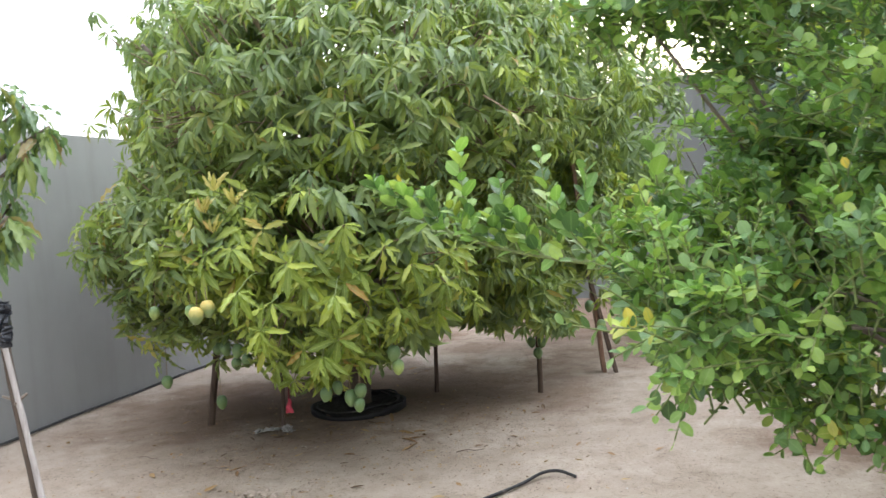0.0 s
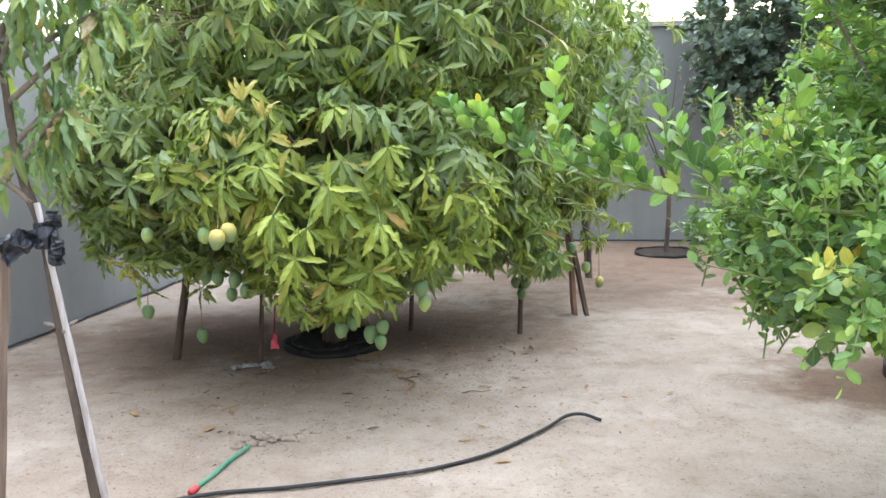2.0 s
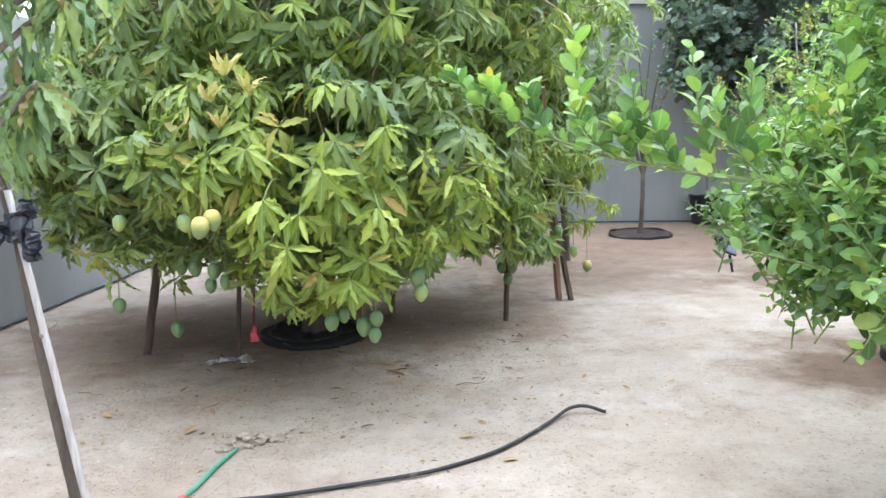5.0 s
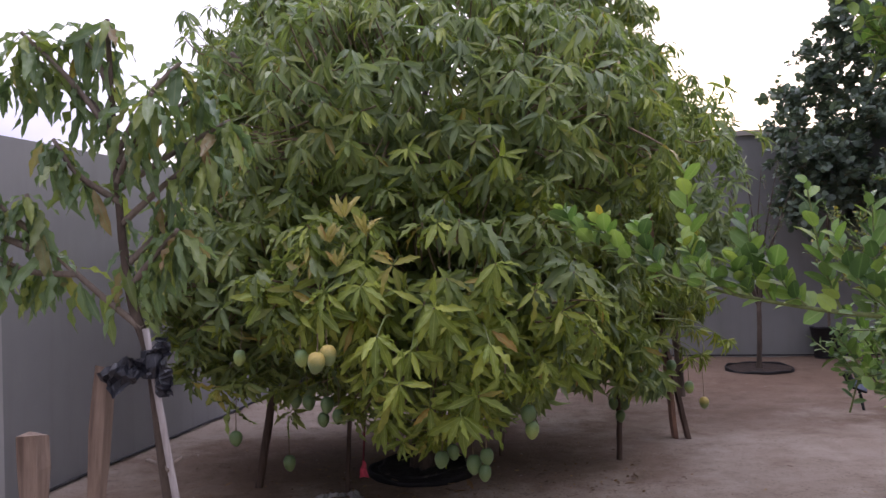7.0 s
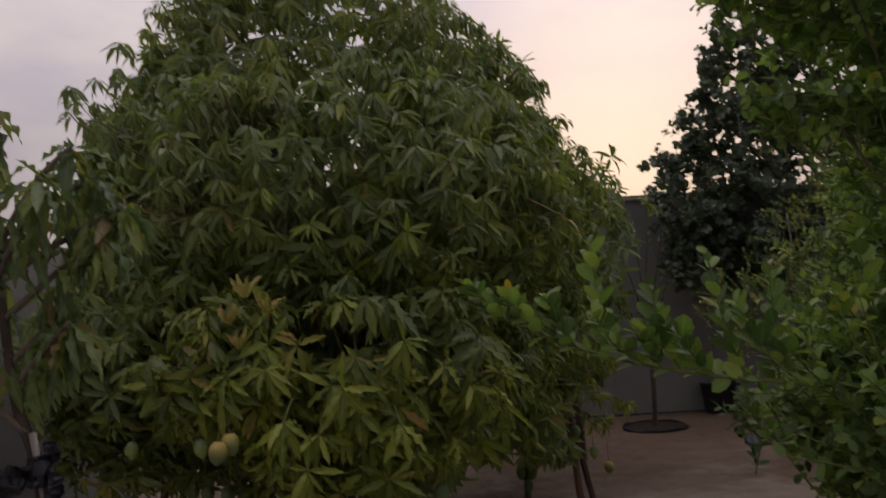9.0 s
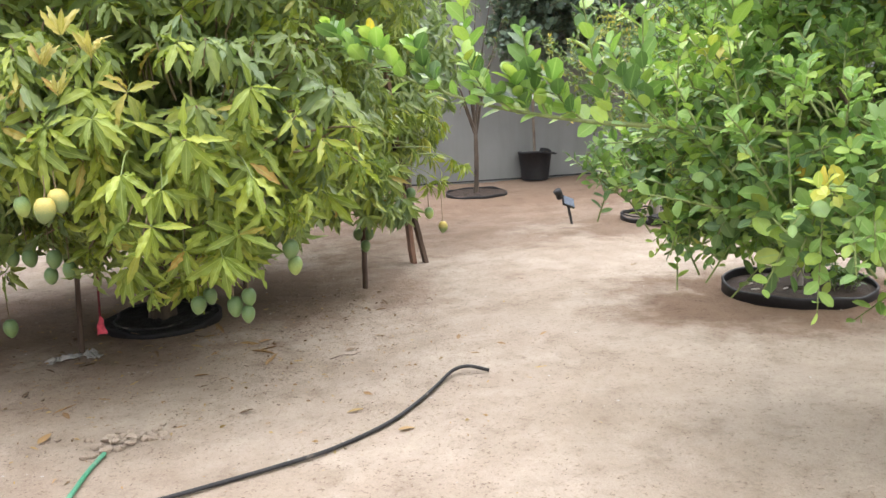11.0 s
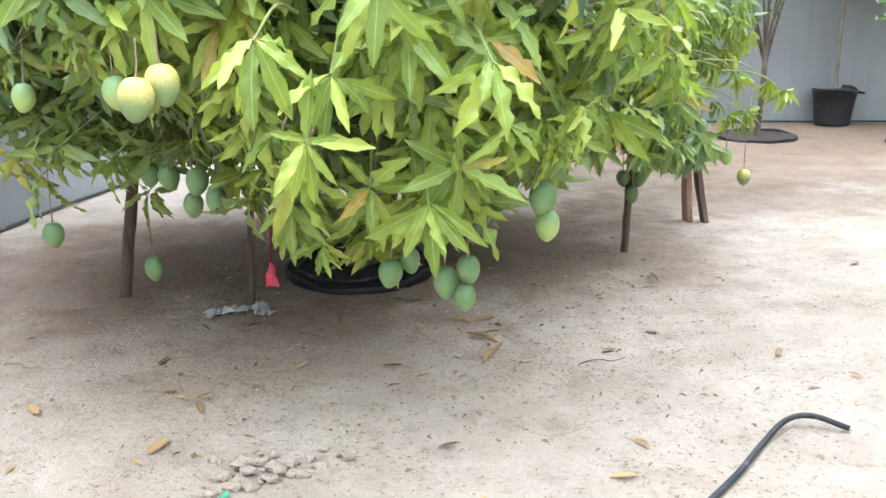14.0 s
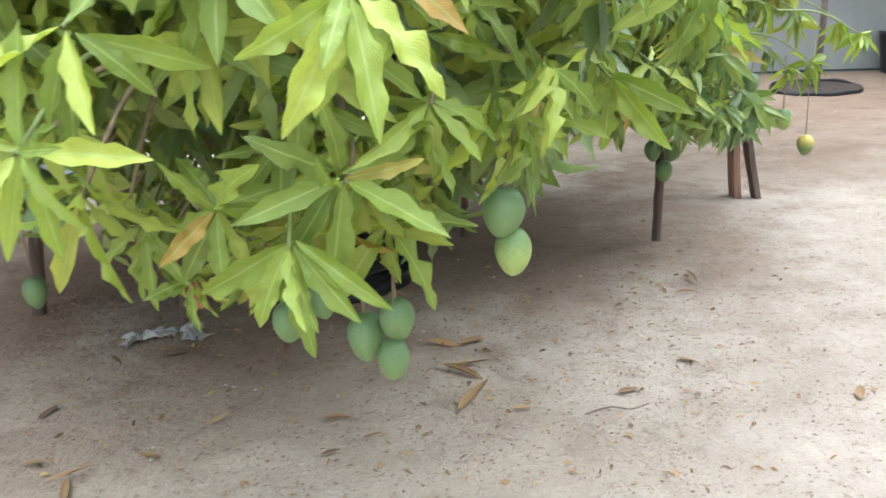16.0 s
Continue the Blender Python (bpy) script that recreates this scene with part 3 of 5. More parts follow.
# ---- the setting ----
xs = np.concatenate([[-260, -90, -35, -15, -8], np.arange(-4.4, -2.8, 0.10), np.arange(-2.8, 3.6, 0.045), np.arange(3.6, 8.6, 0.10), [10, 15, 35, 90, 260]])
ys = np.concatenate([[-260, -90, -35, -12], np.arange(-3.4, 3.4, 0.2), np.arange(3.4, 7.6, 0.045), np.arange(7.6, 13.6, 0.10), [17, 35, 90, 260]])
GX, GY = np.meshgrid(xs, ys, indexing="ij")
GZ = np.array([[ground_height(x, y) if abs(x) < 9 and abs(y) < 14 else -0.01 for y in ys] for x in xs])
i, j = np.meshgrid(np.arange(len(xs) - 1), np.arange(len(ys) - 1), indexing="ij")
GF = np.stack([i * len(ys) + j, (i + 1) * len(ys) + j, (i + 1) * len(ys) + j + 1, i * len(ys) + j + 1], -1).reshape(-1, 4)
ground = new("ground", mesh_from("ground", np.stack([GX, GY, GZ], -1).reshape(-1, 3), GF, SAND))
tagged(ground, "pale pinkish beige sandy yard ground with scuffed footmarks", "ground", kind="structure")


def wall(name, a, b, height, thick, material, label, cap=True, side=1):
    """A plastered wall between plan points a and b, growing in thickness to its far side, with a coping child."""
    a, b = Vector((*a, 0)), Vector((*b, 0))
    along = (b - a).normalized()
    out = Vector((along.y, -along.x, 0)) * side

    def block(lo, hi, d0, d1):
        bm = bmesh.new()
        n = 24
        rows = []
        for k in range(n + 1):
            p = a + (b - a) * (k / n)
            rows.append([bm.verts.new(p + out * d + Vector((0, 0, z))) for d, z in ((d0, lo), (d1, lo), (d1, hi), (d0, hi))])
        for k in range(n):
            for m in range(4):
                bm.faces.new((rows[k][m], rows[k][(m + 1) % 4], rows[k + 1][(m + 1) % 4], rows[k + 1][m]))
        bm.faces.new(rows[0]), bm.faces.new(rows[-1])
        return bm
    w = new(name, bm_mesh(name, block(-0.3, height, 0.0, thick), material))
    tagged(w, label, "wall", kind="structure")
    if cap:
        part("coping", bm_mesh("coping", block(height + 0.002, height + 0.07, -0.045, thick + 0.045), COPING), w, "weathered mortar coping")
    return w


LW = lambda y: -3.40 + 0.165 * (y - 6.3)          # plan line of the left wall
BW = lambda x: 12.36 - 0.115 * (x - 2.6)          # plan line of the back wall
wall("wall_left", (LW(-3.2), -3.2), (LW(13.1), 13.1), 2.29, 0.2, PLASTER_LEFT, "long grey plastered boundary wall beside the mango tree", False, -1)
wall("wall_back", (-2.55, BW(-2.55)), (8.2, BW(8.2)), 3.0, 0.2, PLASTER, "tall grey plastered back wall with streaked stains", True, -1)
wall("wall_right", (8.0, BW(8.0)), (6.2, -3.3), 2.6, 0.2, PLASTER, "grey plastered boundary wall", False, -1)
wall("wall_house", (6.4, -3.1), (-5.2, -3.1), 3.0, 0.25, PLASTER_PALE, "plain pale plastered house wall", False, -1)


def pier():
    """The paler, slightly taller length of wall that stands proud of the left wall."""
    bm = bmesh.new()
    a, b = Vector((LW(4.2) + 0.07, 4.2, 0)), Vector((LW(5.72) + 0.07, 5.72, 0))
    d = (b - a).normalized()
    out = Vector((-d.y, d.x, 0)) * 0.34
    lo = [bm.verts.new(p + Vector((0, 0, -0.2))) for p in (a, b, b + out, a + out)]
    hi = [bm.verts.new(p + Vector((0, 0, 2.42))) for p in (a, b, b + out, a + out)]
    bm.faces.new(lo), bm.faces.new(hi)
    for k in range(4):
        bm.faces.new((lo[k], lo[(k + 1) % 4], hi[(k + 1) % 4], hi[k]))
    bmesh.ops.bevel(bm, geom=bm.edges[:], offset=0.012, segments=2, affect="EDGES")
    tagged(new("wall_pier", bm_mesh("wall_pier", bm, PLASTER_PALE)), "pale painted pier standing proud of the boundary wall", "wall", kind="structure")


pier()


# ---- mango tree ----
MANGO_BASE = (-0.97, 6.62, 0.0)
MANGO_BLOBS = [(-0.68, 5.45, 1.22, 0.88, 1.06, 0.72), (-1.75, 6.05, 1.38, 0.82, 0.95, 0.72), (0.50, 7.75, 1.32, 0.85, 0.62, 0.66), (0.12, 6.75, 1.25, 0.5, 0.75, 0.6),
               (-0.80, 6.4, 2.25, 1.5, 1.70, 0.95), (-0.95, 6.9, 3.1, 1.2, 1.3, 1.08), (0.35, 7.85, 2.35, 0.98, 0.9, 0.95), (0.1, 7.0, 2.35, 0.6, 0.9, 0.9), (-0.2, 7.0, 3.1, 0.75, 0.9, 0.72),
               (-1.9, 6.5, 2.4, 0.5, 0.6, 0.6), (-2.2, 7.0, 1.5, 0.62, 0.9, 0.72), (-1.7, 7.7, 1.8, 0.9, 0.8, 0.8), (0.25, 7.0, 2.8, 0.55, 0.8, 0.72), (-1.35, 6.7, 3.25, 0.58, 0.75, 0.85), (-1.75, 6.3, 2.75, 0.55, 0.7, 0.5), (-0.30, 5.45, 1.05, 0.4, 0.5, 0.36), (-1.25, 4.95, 1.35, 0.45, 0.5, 0.35), (-0.9, 7.6, 1.5, 1.6, 1.2, 0.95)]
# a few shoots stand out of the crown: tip, and which leaves (0 light, 1 mid, 2 deep, 3 yellowed, 4 gold)
RIGHT_SHOOTS = [((0.31, 6.75, 0.62), 1), ((0.44, 6.75, 0.72), 1), ((0.55, 6.75, 0.6), 1), ((0.63, 6.78, 0.66), 1), ((0.64, 6.75, 0.52), 1), ((0.28, 6.75, 0.8), 1), ((0.53, 6.75, 0.86), 1), ((0.7, 6.85, 0.75), 0), ((0.45, 6.9, 0.62), 2), ((0.6, 6.95, 0.7), 2), ((0.72, 6.85, 0.86), 1), ((1.14, 6.8, 0.88), 0), ((1.23, 6.8, 0.82), 0), ((0.96, 6.8, 0.93), 1), ((0.95, 6.8, 0.7), 0), ((1.05, 6.82, 0.72), 0), ((1.02, 7.1, 1.02), 3), ((1.1, 7.15, 0.86), 3), ((0.98, 7.1, 0.75), 1), ((0.72, 6.95, 0.95), 1), ((0.8, 7.0, 1.12), 1), ((0.92, 7.05, 1.2), 1), ((0.9, 7.0, 0.95), 1), ((0.66, 6.8, 1.1), 1), ((1.1, 7.3, 1.2), 1), ((0.62, 6.55, 0.72), 1), ((0.75, 6.7, 0.62), 1)]
LEFT_SHOOTS = [((-1.93, 5.28, 0.7), 1), ((-2.0, 5.3, 0.78), 3), ((-1.86, 5.3, 0.8), 1), ((-1.66, 5.55, 0.6), 1), ((-2.35, 5.7, 0.85), 1), ((-2.2, 5.5, 0.8), 1), ((-2.1, 5.4, 1.1), 1), ((-1.65, 5.2, 0.78), 1)]
TOP_SHOOTS = [((-2.6, 6.8, 3.2), 2), ((-2.45, 6.8, 3.34), 2), ((-2.3, 6.8, 3.42), 2), ((-2.1, 6.8, 3.7), 2), ((-1.92, 6.8, 3.78), 2), ((-2.42, 6.7, 3.0), 2), ((-2.2, 6.7, 3.2), 2), ((-2.02, 6.7, 3.42), 2), ((-1.66, 6.8, 4.15), 2), ((-1.5, 6.8, 4.05), 2), ((-0.28, 6.8, 4.0), 2), ((-2.07, 5.1, 2.8), 2), ((-1.95, 5.2, 2.62), 2), ((-1.82, 5.3, 2.72), 2), ((-1.8, 5.3, 2.5), 1), ((-2.3, 6.3, 3.0), 2), ((-2.2, 6.5, 3.5), 2), ((-1.85, 6.6, 4.02), 2), ((-1.55, 6.6, 4.28), 2), ((-1.3, 6.7, 4.32), 2), ((-0.95, 6.6, 4.36), 2), ((-0.6, 6.7, 4.25), 2), ((0.05, 6.8, 3.9), 1), ((0.4, 6.9, 3.55), 1), ((1.22, 7.1, 2.5), 1), ((1.35, 7.2, 2.3), 1)]
FRONT_SHOOTS = [((-1.23, 4.4, 1.56), 4), ((-1.15, 4.4, 1.66), 4), ((-1.06, 4.42, 1.6), 4), ((-1.19, 4.42, 1.46), 4), ((-0.95, 4.5, 1.45), 3), ((-0.55, 4.7, 0.72), 0), ((-0.12, 4.95, 0.92), 0), ((-0.3, 4.72, 0.88), 0), ((-0.8, 4.55, 0.8), 0), ((-0.47, 4.75, 1.03), 0), ((-0.39, 4.8, 1.08), 0), ((-0.44, 4.75, 0.91), 0), ((-0.31, 4.9, 0.97), 0), ((-0.23, 5.0, 1.09), 0), ((-0.11, 5.15, 0.98), 0), ((-0.26, 4.9, 0.87), 0), ((-0.03, 5.3, 1.13), 0), ((0.06, 5.4, 0.9), 0)]
NEAR_SHOOTS = [((-0.33, 4.9, 1.18), 0), ((-0.54, 4.6, 1.19), 0), ((-0.13, 5.2, 1.21), 0), ((-0.57, 4.6, 0.89), 0), ((-0.65, 4.55, 1.02), 0), ((-0.7, 4.36, 1.18), 0), ((-0.99, 4.16, 1.16), 0), ((-0.53, 4.24, 1.11), 0), ((-0.91, 4.22, 0.96), 0), ((-0.66, 4.4, 0.78), 0), ((-0.86, 4.28, 1.09), 0), ((-0.96, 4.86, 0.57), 0), ((-0.83, 4.9, 0.6), 0), ((-1.05, 4.9, 0.68), 0), ((-1.25, 4.42, 1.34), 0), ((-1.42, 4.52, 1.34), 0), ((-1.08, 4.38, 1.36), 0), ((-0.55, 4.8, 0.83), 0)]
SPRIGS = RIGHT_SHOOTS + LEFT_SHOOTS + TOP_SHOOTS + FRONT_SHOOTS + NEAR_SHOOTS


def mango_tree():
    tree = thing("mango_tree", "broad bushy mango tree with yellow-green drooping leaves over sandy soil", "tree", MANGO_BASE)
    o = MANGO_BASE
    part("trunk", tube_mesh("trunk", local(smooth_path([(-0.97, 6.62, -0.05), (-0.95, 6.6, 0.35), (-0.9, 6.55, 0.8)], 5), o), (0.10, 0.075, 0.07), BARK_DARK, 12, 0.05), tree)
    fork = (-0.9, 6.55, 0.78)
    tips = [(-0.75, 5.2, 1.35), (-1.7, 5.7, 1.5), (-2.0, 6.5, 1.5), (0.1, 6.0, 1.45), (0.35, 6.9, 1.35), (-0.6, 5.6, 2.3), (-1.3, 6.3, 2.9), (-0.7, 7.0, 3.4), (0.3, 7.2, 2.6), (-1.1, 5.2, 0.95), (-0.3, 5.4, 0.9), (-1.88, 5.3, 2.62)]
    for tip in tips:
        V, F = limbs_from(fork, [tip], 0.045, 0.014)[0]
        part("limb", mesh_from("limb", local(V, o), F, BARK), tree)

    def dense(p, n):
        skirt = 0.50 + 0.28 * abs(p[0] + 0.75) if p[1] < 5.4 else 0.62 + 0.1 * abs(p[0] + 0.75)
        if p[1] < 7.45 and p[2] > 0.9 and p[0] > 0.80 + 0.2 * (p[1] - 6.5) and RNG.random() < 0.8:
            return False
        if p[1] < 7.42 and 1.42 < p[2] < 1.86 and abs(p[0] - 0.64 - 0.17 * (p[1] - 6.5)) < 0.13:      # the tall plank shows here
            return False
        if p[1] < 5.25 and abs(p[0] + 0.9) < 0.16 and abs(p[2] - 1.5) < 0.12:      # a gap that shows the limb behind
            return False
        if p[1] < 5.9 and p[0] > -0.35:
            skirt = max(skirt, 0.84 + 0.5 * (p[0] + 0.35)) if p[0] < 0.05 or p[2] > 1.5 else 9
        thin = 1.0 if p[2] < 2.9 else 0.55
        return p[2] > skirt and RNG.random() < thin * (1.0 if n[1] < 0.35 else 0.65)
    P, N = shell(MANGO_BLOBS, 6400, 0.78, 1.03, 0.5, dense, 0.17)
    few = (P[:, 1] < 5.6) & (P[:, 2] < 1.9) & (RNG.random(len(P)) < 0.40)
    P, N = P[~few], N[~few]
    tips = np.array([t for t, _ in SPRIGS])
    P, N = np.vstack([P, tips]), np.vstack([N, unit(tips - np.array([-0.8, 6.4, 1.6]) + np.array([0, 0, 0.3]))])
    star = (P[:, 1] < 5.9) & (P[:, 2] < 1.9)
    B, D, Fc, L, who = rosettes(P, N, (8, 12), (0.085, 0.15), (0.5, 1.4), 0.3)
    B1, D1, F1, L1, w1 = rosettes(P[star], N[star], (7, 11), (0.10, 0.168), (0.3, 1.15), 0.15, (42, 104))
    old = ~star[who]
    B, D, Fc, L, who = np.vstack([B[old], B1]), np.vstack([D[old], D1]), np.vstack([Fc[old], F1]), np.concatenate([L[old], L1]), np.concatenate([who[old], np.where(star)[0][w1]])
    front = (P[:, 1] < 5.15) & (P[:, 2] < 1.35)
    pick = np.where(front & (P[:, 0] > -1.5) & (P[:, 0] < 0.1))[0][::-1][:30]        # the whorls that the path passes nearest
    near = np.isin(who, pick)
    young = np.clip((5.5 - P[:, 1]) / 0.9, 0, 1) * np.clip((1.85 - P[:, 2]) / 0.6, 0, 1) * np.clip((P[:, 0] + 1.75) / 0.5, 0, 1)
    young = np.maximum(young, 0.25 * (P[:, 0] > 0.15) * (P[:, 1] > 6.2) * np.clip((2.3 - P[:, 2]) / 0.5, 0, 1))
    tone = np.where(RNG.random(len(P)) < 0.10 + 0.85 * young, 0, np.where(RNG.random(len(P)) < np.where(P[:, 2] > 2.3, 0.5, 0.2), 2, 1))
    tone[-len(SPRIGS):] = [k for _, k in SPRIGS]
    mats = [MANGO_YOUNG, MANGO_LEAF, MANGO_DEEP, DRY_YELLOW, MANGO_GOLD]
    for tip, out in zip(tips, N[-len(SPRIGS):]):
        a = tip - out * 0.4 - np.array([0, 0, -0.03 if tip[2] < 1.5 else 0.12])
        part("twig", tube_mesh("twig", local(smooth_path([a, (a + tip) / 2 + np.array([0, 0, 0.04]), tip], 4), o), (0.005, 0.0028), TWIG_GREEN, 5), tree)
    gold = tone[who] == 4
    L[gold] *= 0.7
    D[gold] = unit(0.55 * D[gold] + np.array([0, 0, 1.0]))
    fore = star[who]
    W = L * RNG.uniform(0.08, 0.115, len(L)) * np.where(fore, 1.1, 1.0)
    for sel, forms in ((~near & fore, MANGO_FORMS), (~near & ~fore, MANGO_MID)):
        part("crown", leaf_mesh("crown", local(B[sel], o), D[sel], Fc[sel], L[sel], W[sel], forms, mats, tone[who[sel]]), tree, kind="stuff")
    # a darker inner layer of older leaves
    P2, N2 = shell(MANGO_BLOBS, 2300, 0.5, 0.77, 0.62, lambda p, n: (p[2] < 2.9 or RNG.random() < 0.5) and not (1.42 < p[2] < 1.86 and p[1] < 7.42 and abs(p[0] - 0.64 - 0.17 * (p[1] - 6.5)) < 0.13) and not (p[1] < 5.25 and abs(p[0] + 0.9) < 0.16 and abs(p[2] - 1.5) < 0.12))
    B2, D2, F2, L2, _ = rosettes(P2, N2, (8, 11), (0.12, 0.19), (0.4, 0.9))
    part("inner_leaves", leaf_mesh("inner_leaves", local(B2, o), D2, F2, L2, L2 * 0.14, MANGO_SIMPLE, [MANGO_DEEP, MANGO_LEAF], RNG.integers(0, 2, len(L2))), tree, "older dark green inner leaves", "stuff")
    # the low skirt over the props, and the shaded leaves low at the back
    x3 = RNG.uniform(0.0, 0.72, 80)
    P3 = np.column_stack([x3, RNG.uniform(6.25, 6.9, 80), 0.64 - 0.14 * x3 + 0.34 * RNG.random(80) ** 1.5])
    B3, D3, F3, L3, w3 = rosettes(P3, unit(np.column_stack([0.3 * RNG.standard_normal(80), -0.7 + 0.3 * RNG.standard_normal(80), np.full(80, -0.1)])), (8, 12), (0.10, 0.155), (0.5, 1.3), 0.2)
    part("crown", leaf_mesh("crown", local(B3, o), D3, F3, L3, L3 * 0.105, MANGO_MID, [MANGO_LEAF, MANGO_DEEP, MANGO_YOUNG], np.array([0, 1, 0, 1, 2])[w3 % 5]), tree, kind="stuff")
    P4, N4 = shell([(-0.9, 7.3, 0.92, 1.5, 0.75, 0.36)], 330, 0.3, 1.0, 0.55)
    B4, D4, F4, L4, _ = rosettes(P4, N4, (8, 11), (0.12, 0.19), (0.4, 1.0))
    part("inner_leaves", leaf_mesh("inner_leaves", local(B4, o), D4, F4, L4, L4 * 0.14, MANGO_SIMPLE, [MANGO_DEEP, MANGO_LEAF], RNG.integers(0, 2, len(L4))), tree, "older dark green inner leaves", "stuff")
    # twigs behind the whorls on the near side
    tw = []
    for k in np.where(P[:, 1] < 6.2)[0][:900]:
        q = P[k] - N[k] * RNG.uniform(0.18, 0.34) - np.array([0, 0, RNG.uniform(-0.05, 0.1)])
        tw.append(tube(smooth_path([q, (q + P[k]) / 2 + 0.02 * RNG.standard_normal(3), P[k]], 2), (0.006, 0.0035), 4))
    V, F = join(tw)
    part("twigwork", mesh_from("twigwork", local(V, o), F, TWIG), tree, "thin reddish brown twigs", "stuff")
    # the leaves that hang nearest, one by one
    forms = [single_leaf("leaf", f, 1.0, 1.0, MANGO_YOUNG) for f in MANGO_FINE]
    Dn, Xn, Zn = leaf_axes(D, Fc)
    for k in np.where(near)[0][:300]:
        m = Matrix(np.column_stack([Xn[k] * W[k], Dn[k] * L[k], Zn[k] * L[k], local(B[k], o)]).tolist() + [[0, 0, 0, 1]])
        ob = part("leaf", forms[RNG.integers(0, len(forms))], tree)
        ob.matrix_basis = m
    return tree


mango_tree()


def crown_tree(name, label, base, trunk_path, trunk_r, blobs, count, kind, mats, weights, tips, bark=BARK, leaf=(0.046, 0.074), keep=None, category="tree", inner=0.7, limb_r=0.7):
    """A small tree: trunk, limbs to each tip, a crown of leafy shoots, and its twigs."""
    tree = thing(name, label, category, base)
    for k, line in enumerate(trunk_path):
        r = trunk_r[k]
        part("trunk" if k == 0 else "stem", tube_mesh("trunk", local(smooth_path(line, 5), base), r, bark, 9, 0.05), tree)
    fork = trunk_path[0][-1]
    for tip in tips:
        V, F = limbs_from(fork, [tip], trunk_r[0][-1] * limb_r, 0.006, 0.06)[0]
        part("limb", mesh_from("limb", local(V, base), F, bark), tree)
    P, N = shell(blobs, count, inner, 1.06, 0.25, keep)
    if kind == "whorl":
        B, D, Fc, L, who = rosettes(P, N, (8, 12), leaf, (0.3, 0.8))
        W, forms, lines = L * 0.125, MANGO_SIMPLE, []
    else:
        B, D, Fc, L, who, lines = shoots(P, N, (9, 15), leaf, (0.16, 0.36), 0.3 if kind == "round" else 0.6)
        forms = {"round": ROUND_FORMS, "lime": LIME_FORMS, "thin lime": LIME_SIMPLE}[kind]
        W = L * RNG.uniform(0.27, 0.36, len(L)) * (1.4 if kind == "round" else 1.0)
    tone = RNG.choice(len(mats), len(P), p=weights)[who]
    part("crown", leaf_mesh("crown", local(B, base), D, Fc, L, W, forms, mats, tone), tree, kind="stuff")
    if lines:
        V, F = join([tube(l, (0.0045, 0.002), 4) for l in lines])
        part("twigwork", mesh_from("twigwork", local(V, base), F, TWIG if kind == "round" else TWIG_GREEN), tree, kind="stuff")
    return tree


# darker mango behind
crown_tree("mango_tree", "smaller dark green mango tree behind the broad one", (1.5, 9.3, 0), [[(1.5, 9.3, -0.05), (1.45, 9.3, 0.6), (1.25, 9.25, 1.15)]], [(0.042, 0.035)],
           [(1.12, 9.2, 2.0, 0.9, 0.85, 1.05), (0.2, 9.4, 2.4, 0.9, 0.8, 0.9)], 620, "whorl", [MANGO_DEEP, MANGO_LEAF], [0.8, 0.2], [(1.3, 9.0, 1.9), (0.6, 9.2, 2.1), (1.0, 9.3, 2.6)], BARK_DARK, (0.14, 0.2))

# lime trees
LIMES = [LIME_LEAF, LIME_YOUNG, LIME_YELLOW]
near_lime = crown_tree("lime_tree", "bushy lime tree with bright green and a few yellow leaves", (2.0, 3.35, 0),
           [[(2.0, 3.35, -0.05), (1.98, 3.33, 0.4), (1.95, 3.3, 0.75)]], [(0.045, 0.035)],
           [(1.80, 3.22, 1.22, 1.12, 0.92, 0.46), (2.15, 3.4, 1.95, 0.95, 0.92, 0.75), (1.3, 3.6, 0.92, 0.42, 0.38, 0.2), (1.60, 3.5, 1.34, 0.7, 0.6, 0.36), (1.22, 3.95, 1.08, 0.42, 0.35, 0.18), (1.18, 3.4, 2.75, 0.58, 0.55, 0.36), (1.8, 3.4, 2.7, 0.7, 0.7, 0.45), (1.55, 2.88, 0.95, 0.5, 0.36, 0.32), (0.98, 3.35, 2.17, 0.32, 0.22, 0.07)], 3100, "lime", LIMES, [0.455, 0.52, 0.025],
           [(1.0, 3.0, 1.2), (1.3, 3.8, 1.15), (1.9, 2.6, 1.4), (2.6, 3.6, 1.6), (1.8, 3.4, 2.4), (1.3, 2.7, 1.1), (0.9, 3.3, 2.6), (0.85, 3.35, 2.15)],
           leaf=(0.038, 0.064), limb_r=0.38, keep=lambda p, n: p[2] > 0.98 or (p[1] > 3.2 and p[0] > 0.9 and p[2] > 0.80) or (p[1] < 3.0 and p[2] > (0.6 if p[0] > 1.38 else 0.74 if p[0] > 1.12 else 0.88)))
crown_tree("lime_tree", "lime tree with pale double stem in a black edging ring", (3.05, 5.4, 0),
           [[(3.05, 5.4, -0.05), (3.04, 5.4, 0.35), (3.02, 5.38, 0.72)], [(3.09, 5.43, -0.05), (3.10, 5.44, 0.4), (3.16, 5.46, 0.9)]], [(0.028, 0.024), (0.021, 0.017)],
           [(3.1, 5.4, 1.45, 1.15, 1.0, 0.72), (3.2, 5.5, 2.1, 0.95, 0.9, 0.7), (2.85, 5.1, 0.98, 0.72, 0.5, 0.30)], 1250, "lime", LIMES, [0.48, 0.50, 0.02],
           [(2.4, 5.0, 1.2), (3.7, 5.2, 1.3), (3.0, 6.0, 1.5), (3.1, 5.4, 2.2)], BARK_PALE, leaf=(0.042, 0.066))
